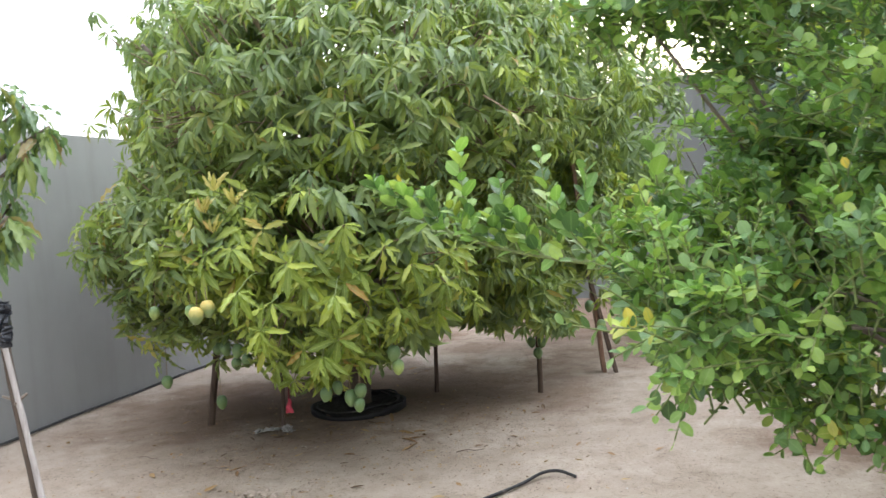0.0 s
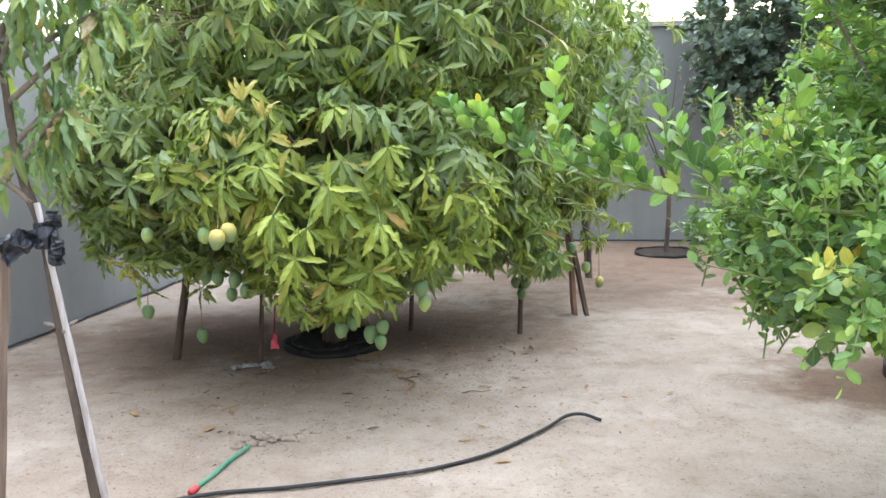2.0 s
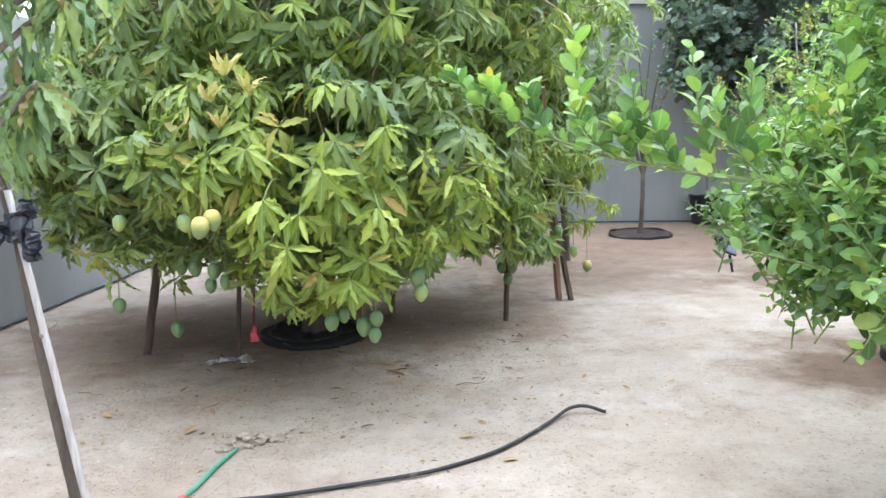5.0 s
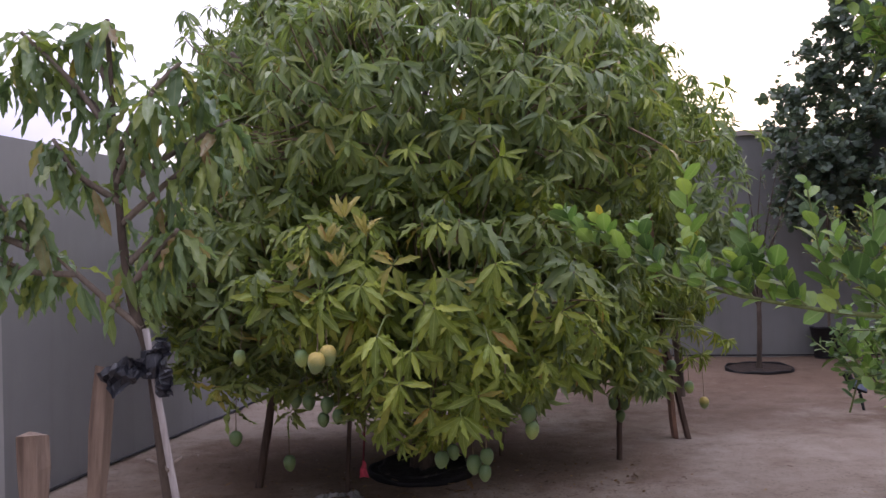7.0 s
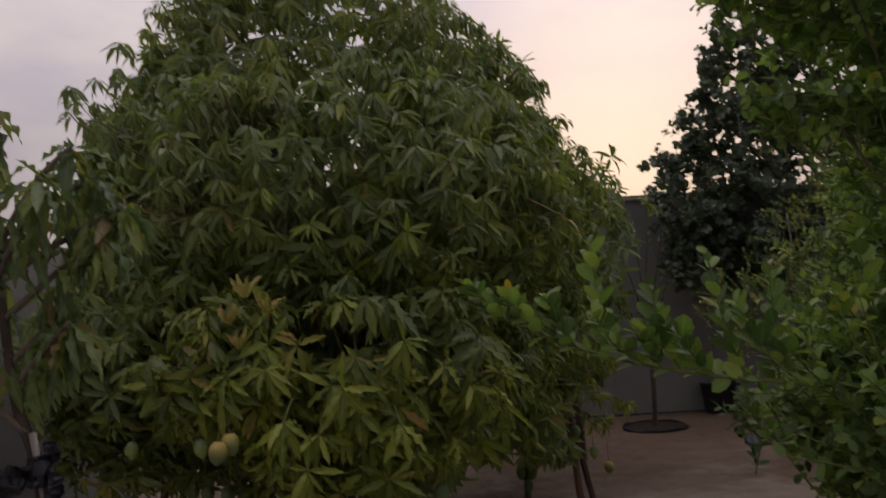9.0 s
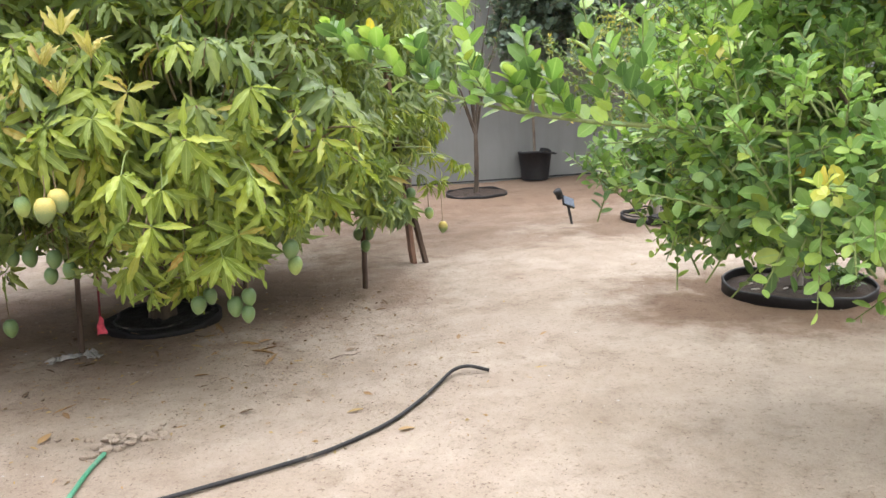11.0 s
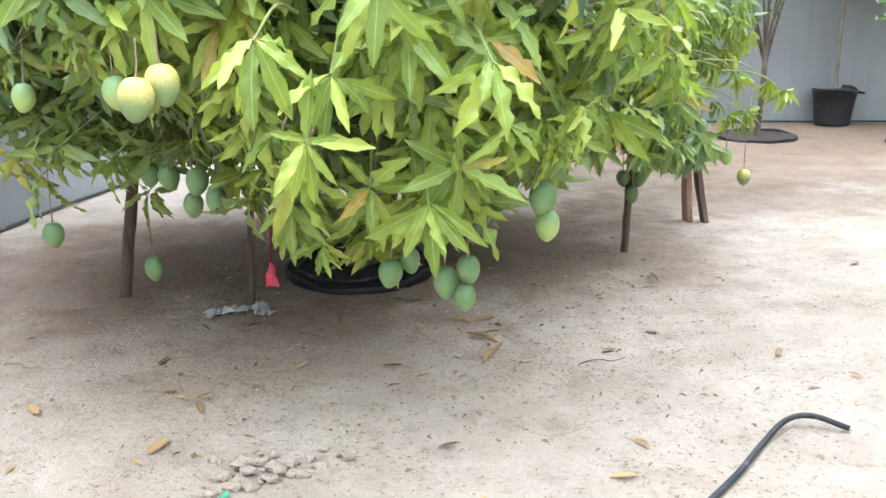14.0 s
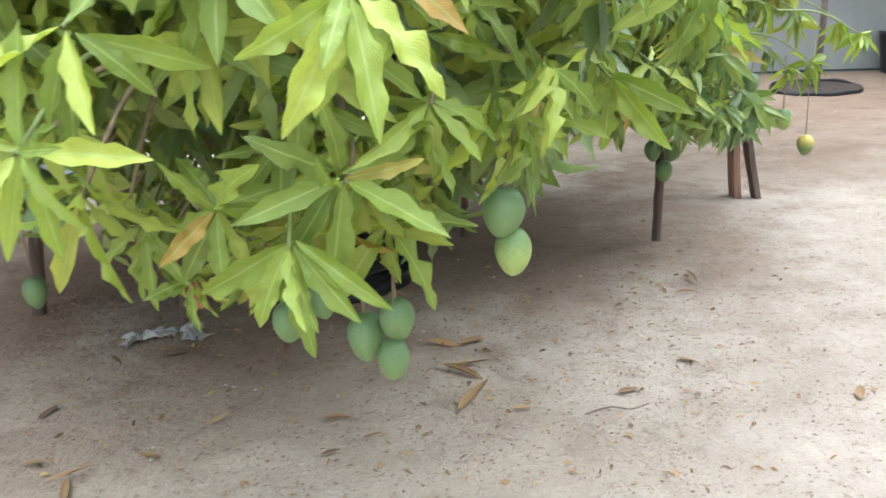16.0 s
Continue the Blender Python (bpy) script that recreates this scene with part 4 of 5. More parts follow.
crown_tree("lime_tree", "thin-crowned lime tree with yellowing outer twigs", (3.72, 8.17, 0),
           [[(3.73, 8.17, -0.05), (3.70, 8.18, 0.25), (3.64, 8.2, 0.43), (3.58, 8.2, 0.65), (3.56, 8.2, 0.95)], [(3.66, 8.2, 0.40), (3.85, 8.2, 0.44), (4.08, 8.2, 0.53), (4.3, 8.1, 0.8)]], [(0.040, 0.035, 0.028), (0.022, 0.012)],
           [(3.8, 8.2, 1.45, 0.85, 0.8, 0.6), (3.0, 8.15, 1.45, 0.6, 0.5, 0.5), (3.95, 8.3, 2.05, 0.8, 0.75, 0.65), (3.9, 8.3, 2.8, 0.4, 0.4, 0.5)], 560, "thin lime", [LIME_LEAF, DRY_YELLOW], [0.7, 0.3],
           [(3.0, 8.0, 1.3), (2.9, 8.3, 1.6), (4.3, 8.1, 0.75), (4.4, 8.1, 1.5), (3.8, 8.3, 2.2), (3.3, 8.2, 2.3), (4.0, 8.2, 2.9)], BARK_PALE, leaf=(0.030, 0.050), limb_r=0.45)


def lime_branch():
    """The long branch that reaches out over the sand, part of the nearest lime tree."""
    base = tuple(near_lime.location)
    main = smooth_path([(1.5, 3.1, 1.18), (0.75, 3.3, 1.26), (0.48, 3.5, 1.29), (0.19, 3.7, 1.36), (-0.10, 3.9, 1.49)], 6)
    arms = [main]
    for at, tip in ((1.0, (-0.25, 3.95, 1.65)), (0.95, (-0.13, 3.9, 1.62)), (0.85, (0.0, 3.8, 1.58)), (0.78, (0.15, 3.72, 1.77)), (0.7, (0.11, 3.6, 1.52)), (0.6, (0.32, 3.62, 1.60)), (0.5, (0.38, 3.55, 1.45)), (0.66, (0.27, 3.6, 1.46)),
                    (0.45, (0.48, 3.5, 1.69)), (0.35, (0.64, 3.4, 1.63)), (0.3, (0.52, 3.4, 1.53)), (0.1, (0.78, 3.04, 0.98)), (0.08, (0.79, 2.98, 0.80)), (0.06, (0.86, 2.95, 0.84)), (0.05, (0.95, 2.8, 1.05)), (0.12, (0.86, 3.33, 1.08)), (0.05, (1.02, 3.15, 1.06)), (0.2, (0.85, 3.25, 1.70))):
        p = main[int(at * (len(main) - 1))]
        arms.append(smooth_path([p, p + (np.array(tip) - p) * np.array([0.6, 0.5, 0.4]), tip], 7))
    for k, line in enumerate(arms):
        part("limb", tube_mesh("limb", local(line, base), (0.012, 0.008, 0.004) if k == 0 else (0.005, 0.0025), TWIG_GREEN, 6), near_lime)
    B, D, Fc, L = [], [], [], []
    for k, line in enumerate(arms):
        n = 24 if k == 0 else 20
        for q in range(n):
            s = (0.35 if k == 0 else 0.12) + (0.65 if k == 0 else 0.88) * q / (n - 1)
            f = s * (len(line) - 1)
            a = min(int(f), len(line) - 2)
            p = line[a] + (line[a + 1] - line[a]) * (f - a)
            d = unit(line[a + 1] - line[a])
            side = unit(np.cross(d, (0.2, -1, 0.3)))
            up = np.cross(side, d)
            ph = q * 2.4 + k
            B.append(p), D.append(unit(math.cos(ph) * side + math.sin(ph) * up + d * RNG.uniform(0.6, 1.2) + np.array([0, 0, 0.35])))
            Fc.append(d * 0.4 + np.array([0, -0.2, 0.7]) + 0.3 * RNG.standard_normal(3)), L.append(RNG.uniform(0.056, 0.092) * (0.6 if q > n - 3 else 1))
    B, D, Fc, L = np.array(B), np.array(D), np.array(Fc), np.array(L)
    forms = [single_leaf("leaf", f, 1.0, 1.0, m) for f in LIME_FORMS for m in (LIME_LEAF, LIME_YOUNG, LIME_YOUNG)]
    far = np.arange(len(B)) % 4 == 3
    part("twig_leaves", leaf_mesh("twig_leaves", local(B[far], base), D[far], Fc[far], L[far], L[far] * 0.33, LIME_FORMS, [LIME_LEAF, LIME_YOUNG], RNG.integers(0, 2, far.sum())), near_lime, kind="stuff")
    D, X, Z = leaf_axes(D, Fc)
    for k in np.where(~far)[0]:
        w = L[k] * RNG.uniform(0.30, 0.38)
        ob = part("leaf", forms[RNG.integers(0, len(forms))], near_lime)
        ob.matrix_basis = Matrix(np.column_stack([X[k] * w, D[k] * L[k], Z[k] * L[k], local(B[k], base)]).tolist() + [[0, 0, 0, 1]])


lime_branch()

crown_tree("round_leaf_tree", "tall dark tree with broad round leaves before the back wall", (5.5, 11.0, 0),
           [[(5.5, 11.0, -0.05), (5.48, 11.0, 0.9), (5.4, 11.1, 2.0)], [(5.62, 11.02, -0.05), (5.66, 11.05, 0.8), (5.75, 11.1, 1.95)]], [(0.05, 0.04), (0.045, 0.035)],
           [(5.5, 11.3, 3.0, 1.9, 0.9, 1.25), (4.35, 11.4, 2.75, 1.0, 0.8, 0.8), (5.8, 11.2, 4.3, 1.6, 0.9, 1.1), (4.7, 11.4, 3.6, 0.75, 0.7, 0.75), (5.2, 11.3, 5.0, 0.7, 0.6, 0.7), (3.75, 11.5, 3.0, 0.5, 0.5, 0.5), (6.6, 11.2, 3.9, 1.2, 0.8, 1.4), (3.72, 11.45, 2.2, 0.5, 0.4, 0.5), (4.4, 11.4, 2.2, 0.6, 0.4, 0.55), (5.0, 11.3, 2.1, 0.5, 0.4, 0.5), (5.3, 11.2, 2.4, 0.9, 0.5, 0.6), (6.0, 11.1, 2.4, 0.8, 0.5, 0.6), (5.1, 11.3, 4.0, 0.7, 0.6, 0.8),
            (3.7, 11.5, 3.75, 0.16, 0.2, 0.42), (3.45, 11.5, 3.45, 0.30, 0.2, 0.16), (4.1, 11.5, 4.35, 0.22, 0.25, 0.5), (4.35, 11.5, 4.9, 0.3, 0.3, 0.4), (4.0, 11.5, 3.7, 0.35, 0.3, 0.35)], 1900, "round", [DARK_LEAF], [1.0],
           [(4.8, 11.6, 2.8), (5.6, 11.4, 3.4), (4.5, 11.6, 3.8), (5.8, 11.4, 4.4), (6.4, 11.4, 3.2)], BARK_DARK, (0.06, 0.11), limb_r=0.8, inner=0.45)


def potted_tree():
    """A thin stem standing in the black pot, with a small hanging top."""
    base = (4.13, 12.0, 0.36)
    tree = thing("potted_tree", "thin grey stem with a few dark round leaves", "tree", base)
    line = smooth_path([(4.13, 12.0, 0.36), (4.12, 12.0, 1.2), (4.14, 11.97, 2.1), (4.12, 11.95, 2.6)], 5)
    part("trunk", tube_mesh("trunk", local(line, base), (0.022, 0.017), BARK, 8, 0.04), tree)
    P, N = shell([(4.1, 11.85, 2.5, 0.5, 0.25, 0.4), (3.8, 11.85, 2.2, 0.28, 0.2, 0.3), (4.45, 11.85, 2.15, 0.25, 0.2, 0.25)], 60, 0.3, 1.0, 1.5)
    B, D, Fc, L, who, lines = shoots(P, N, (7, 11), (0.075, 0.12), (0.16, 0.32), 0.0)
    part("crown", leaf_mesh("crown", local(B, base), D, Fc, L, L * 0.42, ROUND_FORMS, DARK_LEAF), tree, kind="stuff")
    V, F = join([tube(l, (0.004, 0.002), 4) for l in lines])
    part("twigwork", mesh_from("twigwork", local(V, base), F, TWIG), tree, kind="stuff")


potted_tree()


def bare_sapling():
    base = (2.88, 11.08, 0)
    tree = thing("bare_sapling", "thin leggy grey sapling with few leaves in an edging ring", "sapling", base)
    part("trunk", tube_mesh("trunk", local(smooth_path([(2.88, 11.08, -0.05), (2.9, 11.08, 0.4), (2.9, 11.08, 0.75)], 5), base), (0.034, 0.027), BARK_DARK, 8, 0.05), tree)
    ends = [(2.35, 11.0, 2.1), (2.55, 11.2, 2.4), (2.75, 11.0, 2.5), (2.98, 11.1, 2.45), (3.15, 11.0, 2.5), (3.35, 11.15, 2.2), (2.5, 11.1, 1.7), (3.2, 11.1, 1.8)]
    P, N = [], []
    for e in ends:
        s, e = np.array((2.9, 11.08, 0.7 + RNG.uniform(0, 0.12))), np.array(e)
        line = smooth_path([s, s + (e - s) * np.array([0.42, 0.42, 0.5]) + 0.03 * RNG.standard_normal(3), e], 6)
        part("stem", tube_mesh("stem", local(line, base), (0.016, 0.010, 0.004), BARK_DARK, 5, 0.04), tree)
        for k in range(9):
            P.append(line[RNG.integers(4, len(line))] + 0.02 * RNG.standard_normal(3)), N.append(unit(np.array([0, 0, 1]) + 0.7 * RNG.standard_normal(3)))
    B, D, Fc, L, who, lines = shoots(np.array(P), np.array(N), (4, 8), (0.035, 0.06), (0.08, 0.2), 0.6)
    part("crown", leaf_mesh("crown", local(B, base), D, Fc, L, L * 0.24, LIME_SIMPLE, [DARK_LEAF, LIME_LEAF], RNG.integers(0, 2, len(L))), tree, "sparse small dull green leaves", "stuff")
    V, F = join([tube(l, (0.003, 0.0015), 4) for l in lines])
    part("twigwork", mesh_from("twigwork", local(V, base), F, TWIG), tree, kind="stuff")


bare_sapling()


def young_mango():
    base = (-1.36, 3.16, 0)
    tree = thing("young_mango_tree", "slim young mango tree with long hanging leaves beside a wall", "tree", base)
    stem = [(-1.372, 3.17, -0.05), (-1.44, 3.17, 0.45), (-1.50, 3.17, 0.90), (-1.53, 3.16, 1.2), (-1.58, 3.15, 1.4), (-1.61, 3.15, 1.7), (-1.63, 3.15, 2.19)]
    part("trunk", tube_mesh("trunk", local(smooth_path(stem, 5), base), (0.020, 0.019, 0.017, 0.013, 0.007), BARK_DARK, 8, 0.05), tree)
    arms = [[(-1.61, 3.15, 1.84), (-1.72, 3.13, 2.0), (-1.86, 3.11, 2.15)], [(-1.62, 3.15, 1.98), (-1.67, 3.16, 2.08), (-1.72, 3.17, 2.17)], [(-1.61, 3.15, 1.72), (-1.52, 3.06, 1.84), (-1.44, 2.98, 1.94)],
            [(-1.61, 3.15, 1.78), (-1.5, 3.2, 1.9), (-1.38, 3.22, 1.99)], [(-1.60, 3.15, 1.6), (-1.48, 3.14, 1.70), (-1.34, 3.12, 1.80)], [(-1.61, 3.15, 1.80), (-1.5, 3.1, 1.95), (-1.40, 3.1, 2.05)], [(-1.61, 3.15, 1.70), (-1.44, 3.2, 1.82), (-1.30, 3.22, 1.90)], [(-1.62, 3.15, 1.9), (-1.78, 3.18, 2.02), (-1.94, 3.2, 2.07)], [(-1.55, 3.15, 1.3), (-1.68, 3.13, 1.42), (-1.80, 3.11, 1.55), (-1.85, 3.1, 1.69)],
            [(-1.80, 3.11, 1.55), (-1.90, 3.09, 1.64), (-1.98, 3.08, 1.75)], [(-1.83, 3.1, 1.53), (-2.0, 3.08, 1.62), (-2.16, 3.06, 1.80)], [(-1.72, 3.12, 1.46), (-1.84, 3.1, 1.47), (-1.95, 3.09, 1.52)], [(-1.59, 3.15, 1.48), (-1.52, 3.18, 1.56), (-1.45, 3.22, 1.66)],
            [(-1.58, 3.15, 1.42), (-1.50, 3.12, 1.50), (-1.42, 3.1, 1.58)], [(-1.60, 3.15, 1.66), (-1.70, 3.1, 1.74), (-1.76, 3.08, 1.84)]]
    tips, leafy = [], []
    for a in arms:
        line = smooth_path(a, 5)
        part("limb", tube_mesh("limb", local(line, base), (0.011, 0.006), BARK, 6, 0.04), tree)
        tips.append(line[-1])
        leafy += [line[k] for k in range(len(line) // 3, len(line))]
    top = smooth_path(stem, 5)
    leafy += [top[k] for k in range(len(top) - 11, len(top))]
    tips.append(top[-1])
    P = np.array(tips + [p + 0.015 * RNG.standard_normal(3) for p in leafy for _ in range(1)])
    N = unit(np.array([0, 0, 1.0]) + 0.5 * RNG.standard_normal((len(P), 3)))
    B, D, Fc, L, who = rosettes(P[:len(tips)], N[:len(tips)], (9, 13), (0.10, 0.16), (0.6, 1.6), 0.9, (45, 105))
    B2, D2, F2, L2, w2 = rosettes(P[len(tips):], N[len(tips):], (2, 3), (0.10, 0.165), (0.8, 2.4), 0.5)
    B, D, Fc, L = np.vstack([B, B2]), np.vstack([D, D2]), np.vstack([Fc, F2]), np.concatenate([L, L2])
    forms = [single_leaf("leaf", f, 1.0, 1.0, m) for f in MANGO_FINE for m in (MANGO_SAPLING, MANGO_SAPLING, MANGO_SAPLING, MANGO_LEAF)]
    D, X, Z = leaf_axes(D, Fc)
    for k in range(len(B)):
        w = L[k] * RNG.uniform(0.09, 0.12)
        ob = part("leaf", forms[RNG.integers(0, len(forms))], tree)
        ob.matrix_basis = Matrix(np.column_stack([X[k] * w, D[k] * L[k], Z[k] * L[k], local(B[k], base)]).tolist() + [[0, 0, 0, 1]])
    # cut side shoots at the knot
    for d in ((-0.06, 0, 0.02), (0.05, -0.02, 0.03), (0.02, -0.05, 0.0)):
        p = np.array((-1.49, 3.165, 0.9))
        part("cut_shoot", tube_mesh("cut_shoot", local([p, p + np.array(d)], base), (0.007, 0.005), BARK, 6), tree, "pale cut shoot stub")


young_mango()


def board(name, size, place, top, material, label, category, rough=0.004, notch=None, group=""):
    """A sawn timber from its foot to its top, with worn edges and a split end."""
    a, b = Vector(place), Vector(top)
    bm = bmesh.new()
    n = 14
    rows = []
    for k in range(n + 1):
        s = k / n
        w, t = size[0] / 2, size[1] / 2
        if notch and abs(s - notch) < 0.045:
            w *= 0.8
        rows.append([bm.verts.new((sx * w + random.gauss(0, rough), sy * t + random.gauss(0, rough), s * (b - a).length + (random.gauss(0, rough * 2) if k == n else 0))) for sx, sy in ((-1, -1), (1, -1), (1, 1), (-1, 1))])
    for k in range(n):
        for m in range(4):
            bm.faces.new((rows[k][m], rows[k][(m + 1) % 4], rows[k + 1][(m + 1) % 4], rows[k + 1][m]))
    bm.faces.new(rows[0]), bm.faces.new(rows[-1])
    ob = new(name, bm_mesh(name, bm, material))
    ob.matrix_world = Matrix.Translation(a) @ (b - a).to_track_quat("Z", "Y").to_matrix().to_4x4()
    return tagged(ob, label, category, group)


def pole(name, points, radii, material, label, category, group="", sides=8):
    o = points[0]
    ob = new(name, tube_mesh(name, local(smooth_path(points, 6), o), radii, material, sides, 0.06))
    ob.location = o
    return tagged(ob, label, category, group)


board("wooden_stake", (0.054, 0.04), (-1.785, 3.16, -0.08), (-1.66, 3.155, 1.19), STAKE_WOOD, "weathered brown sawn timber stake with a worn notch", "stake", 0.002, 0.69, "stakes by the young tree")
board("wooden_stake", (0.058, 0.045), (-1.645, 2.70, -0.08), (-1.63, 2.70, 1.10), STAKE_WOOD, "short brown timber stake with a split top", "stake", 0.0035, None, "stakes by the young tree")
pole("support_pole", [(-1.315, 3.13, -0.05), (-1.40, 3.135, 0.45), (-1.455, 3.14, 0.8), (-1.53, 3.13, 1.3)], (0.0115, 0.011, 0.010), PALE_POLE, "pale bleached stick tied to the young mango stem", "pole")


def tape_bow():
    """Crumpled black sheet tied round stem and stick."""
    c = np.array((-1.515, 3.145, 1.195))
    ob = thing("plastic_tie", "crumpled black plastic sheet tied round the young stem", "tie", tuple(c))
    def strip(points, widths, seed):
        rng = np.random.default_rng(seed)
        p = smooth_path(points, 7)
        n, m = len(p), 6
        w = np.interp(np.linspace(0, 1, n), np.linspace(0, 1, len(widths)), widths)
        d = unit(np.gradient(p, axis=0))
        side = unit(np.cross(d, (0.1, 1, 0.1)))
        V = []
        for k in range(n):
            for q in range(m):
                s = q / (m - 1) - 0.5
                V.append(p[k] + side[k] * s * w[k] + np.array([0, 0.014 * math.sin(6 * s + 0.6 * k), 0]) + 0.0035 * rng.standard_normal(3))
        F = [[k * m + q, k * m + q + 1, (k + 1) * m + q + 1, (k + 1) * m + q] for k in range(n - 1) for q in range(m - 1)]
        return mesh_from("sheet_end", V, F, TAPE, smooth=False)
    part("knot", mesh_from("knot", *tube(np.array([(0.0, 0, -0.035), (0, 0, 0.0), (-0.005, 0, 0.045)]), (0.034, 0.042, 0.03), 9, 0.16), TAPE, smooth=False), ob)
    part("sheet_end", strip([(-0.01, -0.03, 0.0), (-0.06, -0.045, -0.012), (-0.125, -0.04, -0.055)], (0.05, 0.075, 0.085), 3), ob)
    part("sheet_end", strip([(0.01, -0.03, 0.005), (0.035, -0.04, -0.03), (0.05, -0.04, -0.085)], (0.05, 0.06, 0.05), 4), ob)
    part("sheet_end", strip([(0.01, -0.02, 0.01), (0.03, -0.02, 0.05), (0.035, -0.01, 0.075)], (0.05, 0.05, 0.03), 5), ob)


tape_bow()

# props under the mango boughs
PROPS = "props under the mango boughs"
pole("wooden_prop", [(-2.03, 6.22, -0.05), (-1.97, 6.2, 0.28), (-1.93, 6.2, 0.52), (-1.85, 6.2, 1.15)], (0.028, 0.027, 0.024), PROP_WOOD, "crooked dark wooden prop under a low bough", "prop", PROPS)
pole("wooden_prop", [(-1.42, 6.05, -0.05), (-1.39, 6.05, 0.5), (-1.36, 6.06, 1.1)], (0.015, 0.013), PROP_WOOD, "thin grey wooden prop in the shade", "prop", PROPS)
pole("wooden_prop", [(-0.41, 6.98, -0.05), (-0.39, 6.97, 0.4), (-0.36, 6.97, 0.95)], (0.018, 0.016), PROP_WOOD, "thin dark wooden prop", "prop", PROPS)
pole("wooden_prop", [(0.43, 6.82, -0.05), (0.44, 6.81, 0.4), (0.45, 6.8, 1.0)], (0.021, 0.019), PROP_WOOD, "straight brown wooden prop near hanging fruit", "prop", PROPS)
board("plank_prop", (0.085, 0.03), (0.99, 7.47, -0.05), (0.765, 7.45, 2.28), RED_WOOD, "tall reddish sawn plank propping an outer bough", "prop", 0.002, None, PROPS)
board("plank_prop", (0.06, 0.03), (1.09, 7.44, -0.05), (0.86, 7.41, 1.0), PROP_WOOD, "shorter brown plank leaning on the tall one", "prop", 0.002, None, PROPS)


# ---- edging rings ----
def edging_ring(centre, r, label, seed=0, height=0.030, bed_material=None, bed_label="dark brown soil bed inside the edging", lumps=0.006):
    rng = np.random.default_rng(seed)
    n = 56
    prof = [(-0.006, -0.04), (-0.006, height - 0.012), (-0.009, height), (0.0, height + 0.008), (0.010, height), (0.007, height - 0.012), (0.008, -0.04)]
    a = np.linspace(0, 2 * np.pi, n, endpoint=False)
    ph = rng.uniform(0, 6.28, 3)
    rr = r * (1 + 0.035 * np.sin(2 * a + ph[0]) + 0.02 * np.sin(3 * a + ph[1]))
    zz = 0.012 * np.sin(a + ph[2]) + 0.008 * np.sin(3 * a + ph[0]) + 0.005 * np.sin(7 * a + ph[1])
    V = [((rr[k] + dx) * math.cos(a[k]), (rr[k] + dx) * math.sin(a[k]), z + zz[k]) for k in range(n) for dx, z in prof]
    m = len(prof)
    F = [[k * m + q, k * m + (q + 1) % m, ((k + 1) % n) * m + (q + 1) % m, ((k + 1) % n) * m + q] for k in range(n) for q in range(m)]
    ob = new("edging_ring", mesh_from("edging_ring", V, F, BLACK_PLASTIC))
    ob.location = (*centre, 0.0)
    tagged(ob, label, "edging ring", "tree edging rings")
    # soil inside
    rings = 9
    SV = [(0, 0, 0.006)]
    for q in range(1, rings + 1):
        for k in range(n):
            f = q / rings
            SV.append((rr[k] * f * 0.985 * math.cos(a[k]), rr[k] * f * 0.985 * math.sin(a[k]), 0.006 + lumps * noise.noise(Vector((centre[0] + 7 * f * math.cos(a[k]), centre[1] + 7 * f * math.sin(a[k]), 2)))))
    SF = []
    for q in range(rings - 1):
        for k in range(n):
            SF.append([1 + q * n + k, 1 + q * n + (k + 1) % n, 1 + (q + 1) * n + (k + 1) % n, 1 + (q + 1) * n + k])
    for k in range(0, n, 2):
        SF.append([0, 1 + k, 1 + (k + 1) % n, 1 + (k + 2) % n])
    bed = new("soil_bed", mesh_from("soil_bed", SV, SF, bed_material or SOIL))
    bed.location = (*centre, 0.006)
    tagged(bed, bed_label, "soil", kind="structure")
    return ob


edging_ring((-0.97, 6.55), 0.365, "black plastic edging ring round the mango trunk", seed=1, height=0.024, bed_material=BLACK_MULCH, bed_label="near-black matted bed round the mango trunk", lumps=0.022)
edging_ring((3.0, 5.35), 0.465, "black plastic edging ring round a lime tree", seed=2, height=0.048)
edging_ring((3.80, 8.28), 0.37, "black plastic edging ring round the far lime tree", seed=3, height=0.018, bed_material=DAMP_SAND, bed_label="damp brown sand inside the edging")
edging_ring((5.55, 11.0), 0.44, "thin black edging ring round the dark-stemmed tree", seed=5, height=0.014, bed_material=DAMP_SAND, bed_label="damp brown sand inside the edging")
edging_ring((2.88, 11.08), 0.40, "thin black edging ring round the bare sapling", seed=4, height=0.016)


def drip_loop(centre, r, turns, seed, label):
    """A black drip line lying in slack loops inside a ring."""
    rng = np.random.default_rng(seed)
    a = np.linspace(0, 2 * np.pi * turns, int(26 * turns))
    rr = r * (0.86 + 0.08 * np.sin(2.3 * a + rng.uniform(0, 6)) + 0.05 * np.sin(5.1 * a))
    line = np.column_stack([rr * np.cos(a + seed), rr * np.sin(a + seed), 0.042 + 0.010 * np.sin(3.7 * a) + 0.006 * a / (2 * np.pi)])
    ob = new("drip_line", tube_mesh("drip_line", line, 0.007, HOSE, 7))
    ob.location = (*centre, 0.0)
    tagged(ob, label, "pipe")


drip_loop((3.80, 8.28), 0.37, 1.8, 5, "black drip line coiled in the far lime ring")
drip_loop((-0.97, 6.55), 0.37, 1.4, 6, "black drip line coiled round the mango bed")


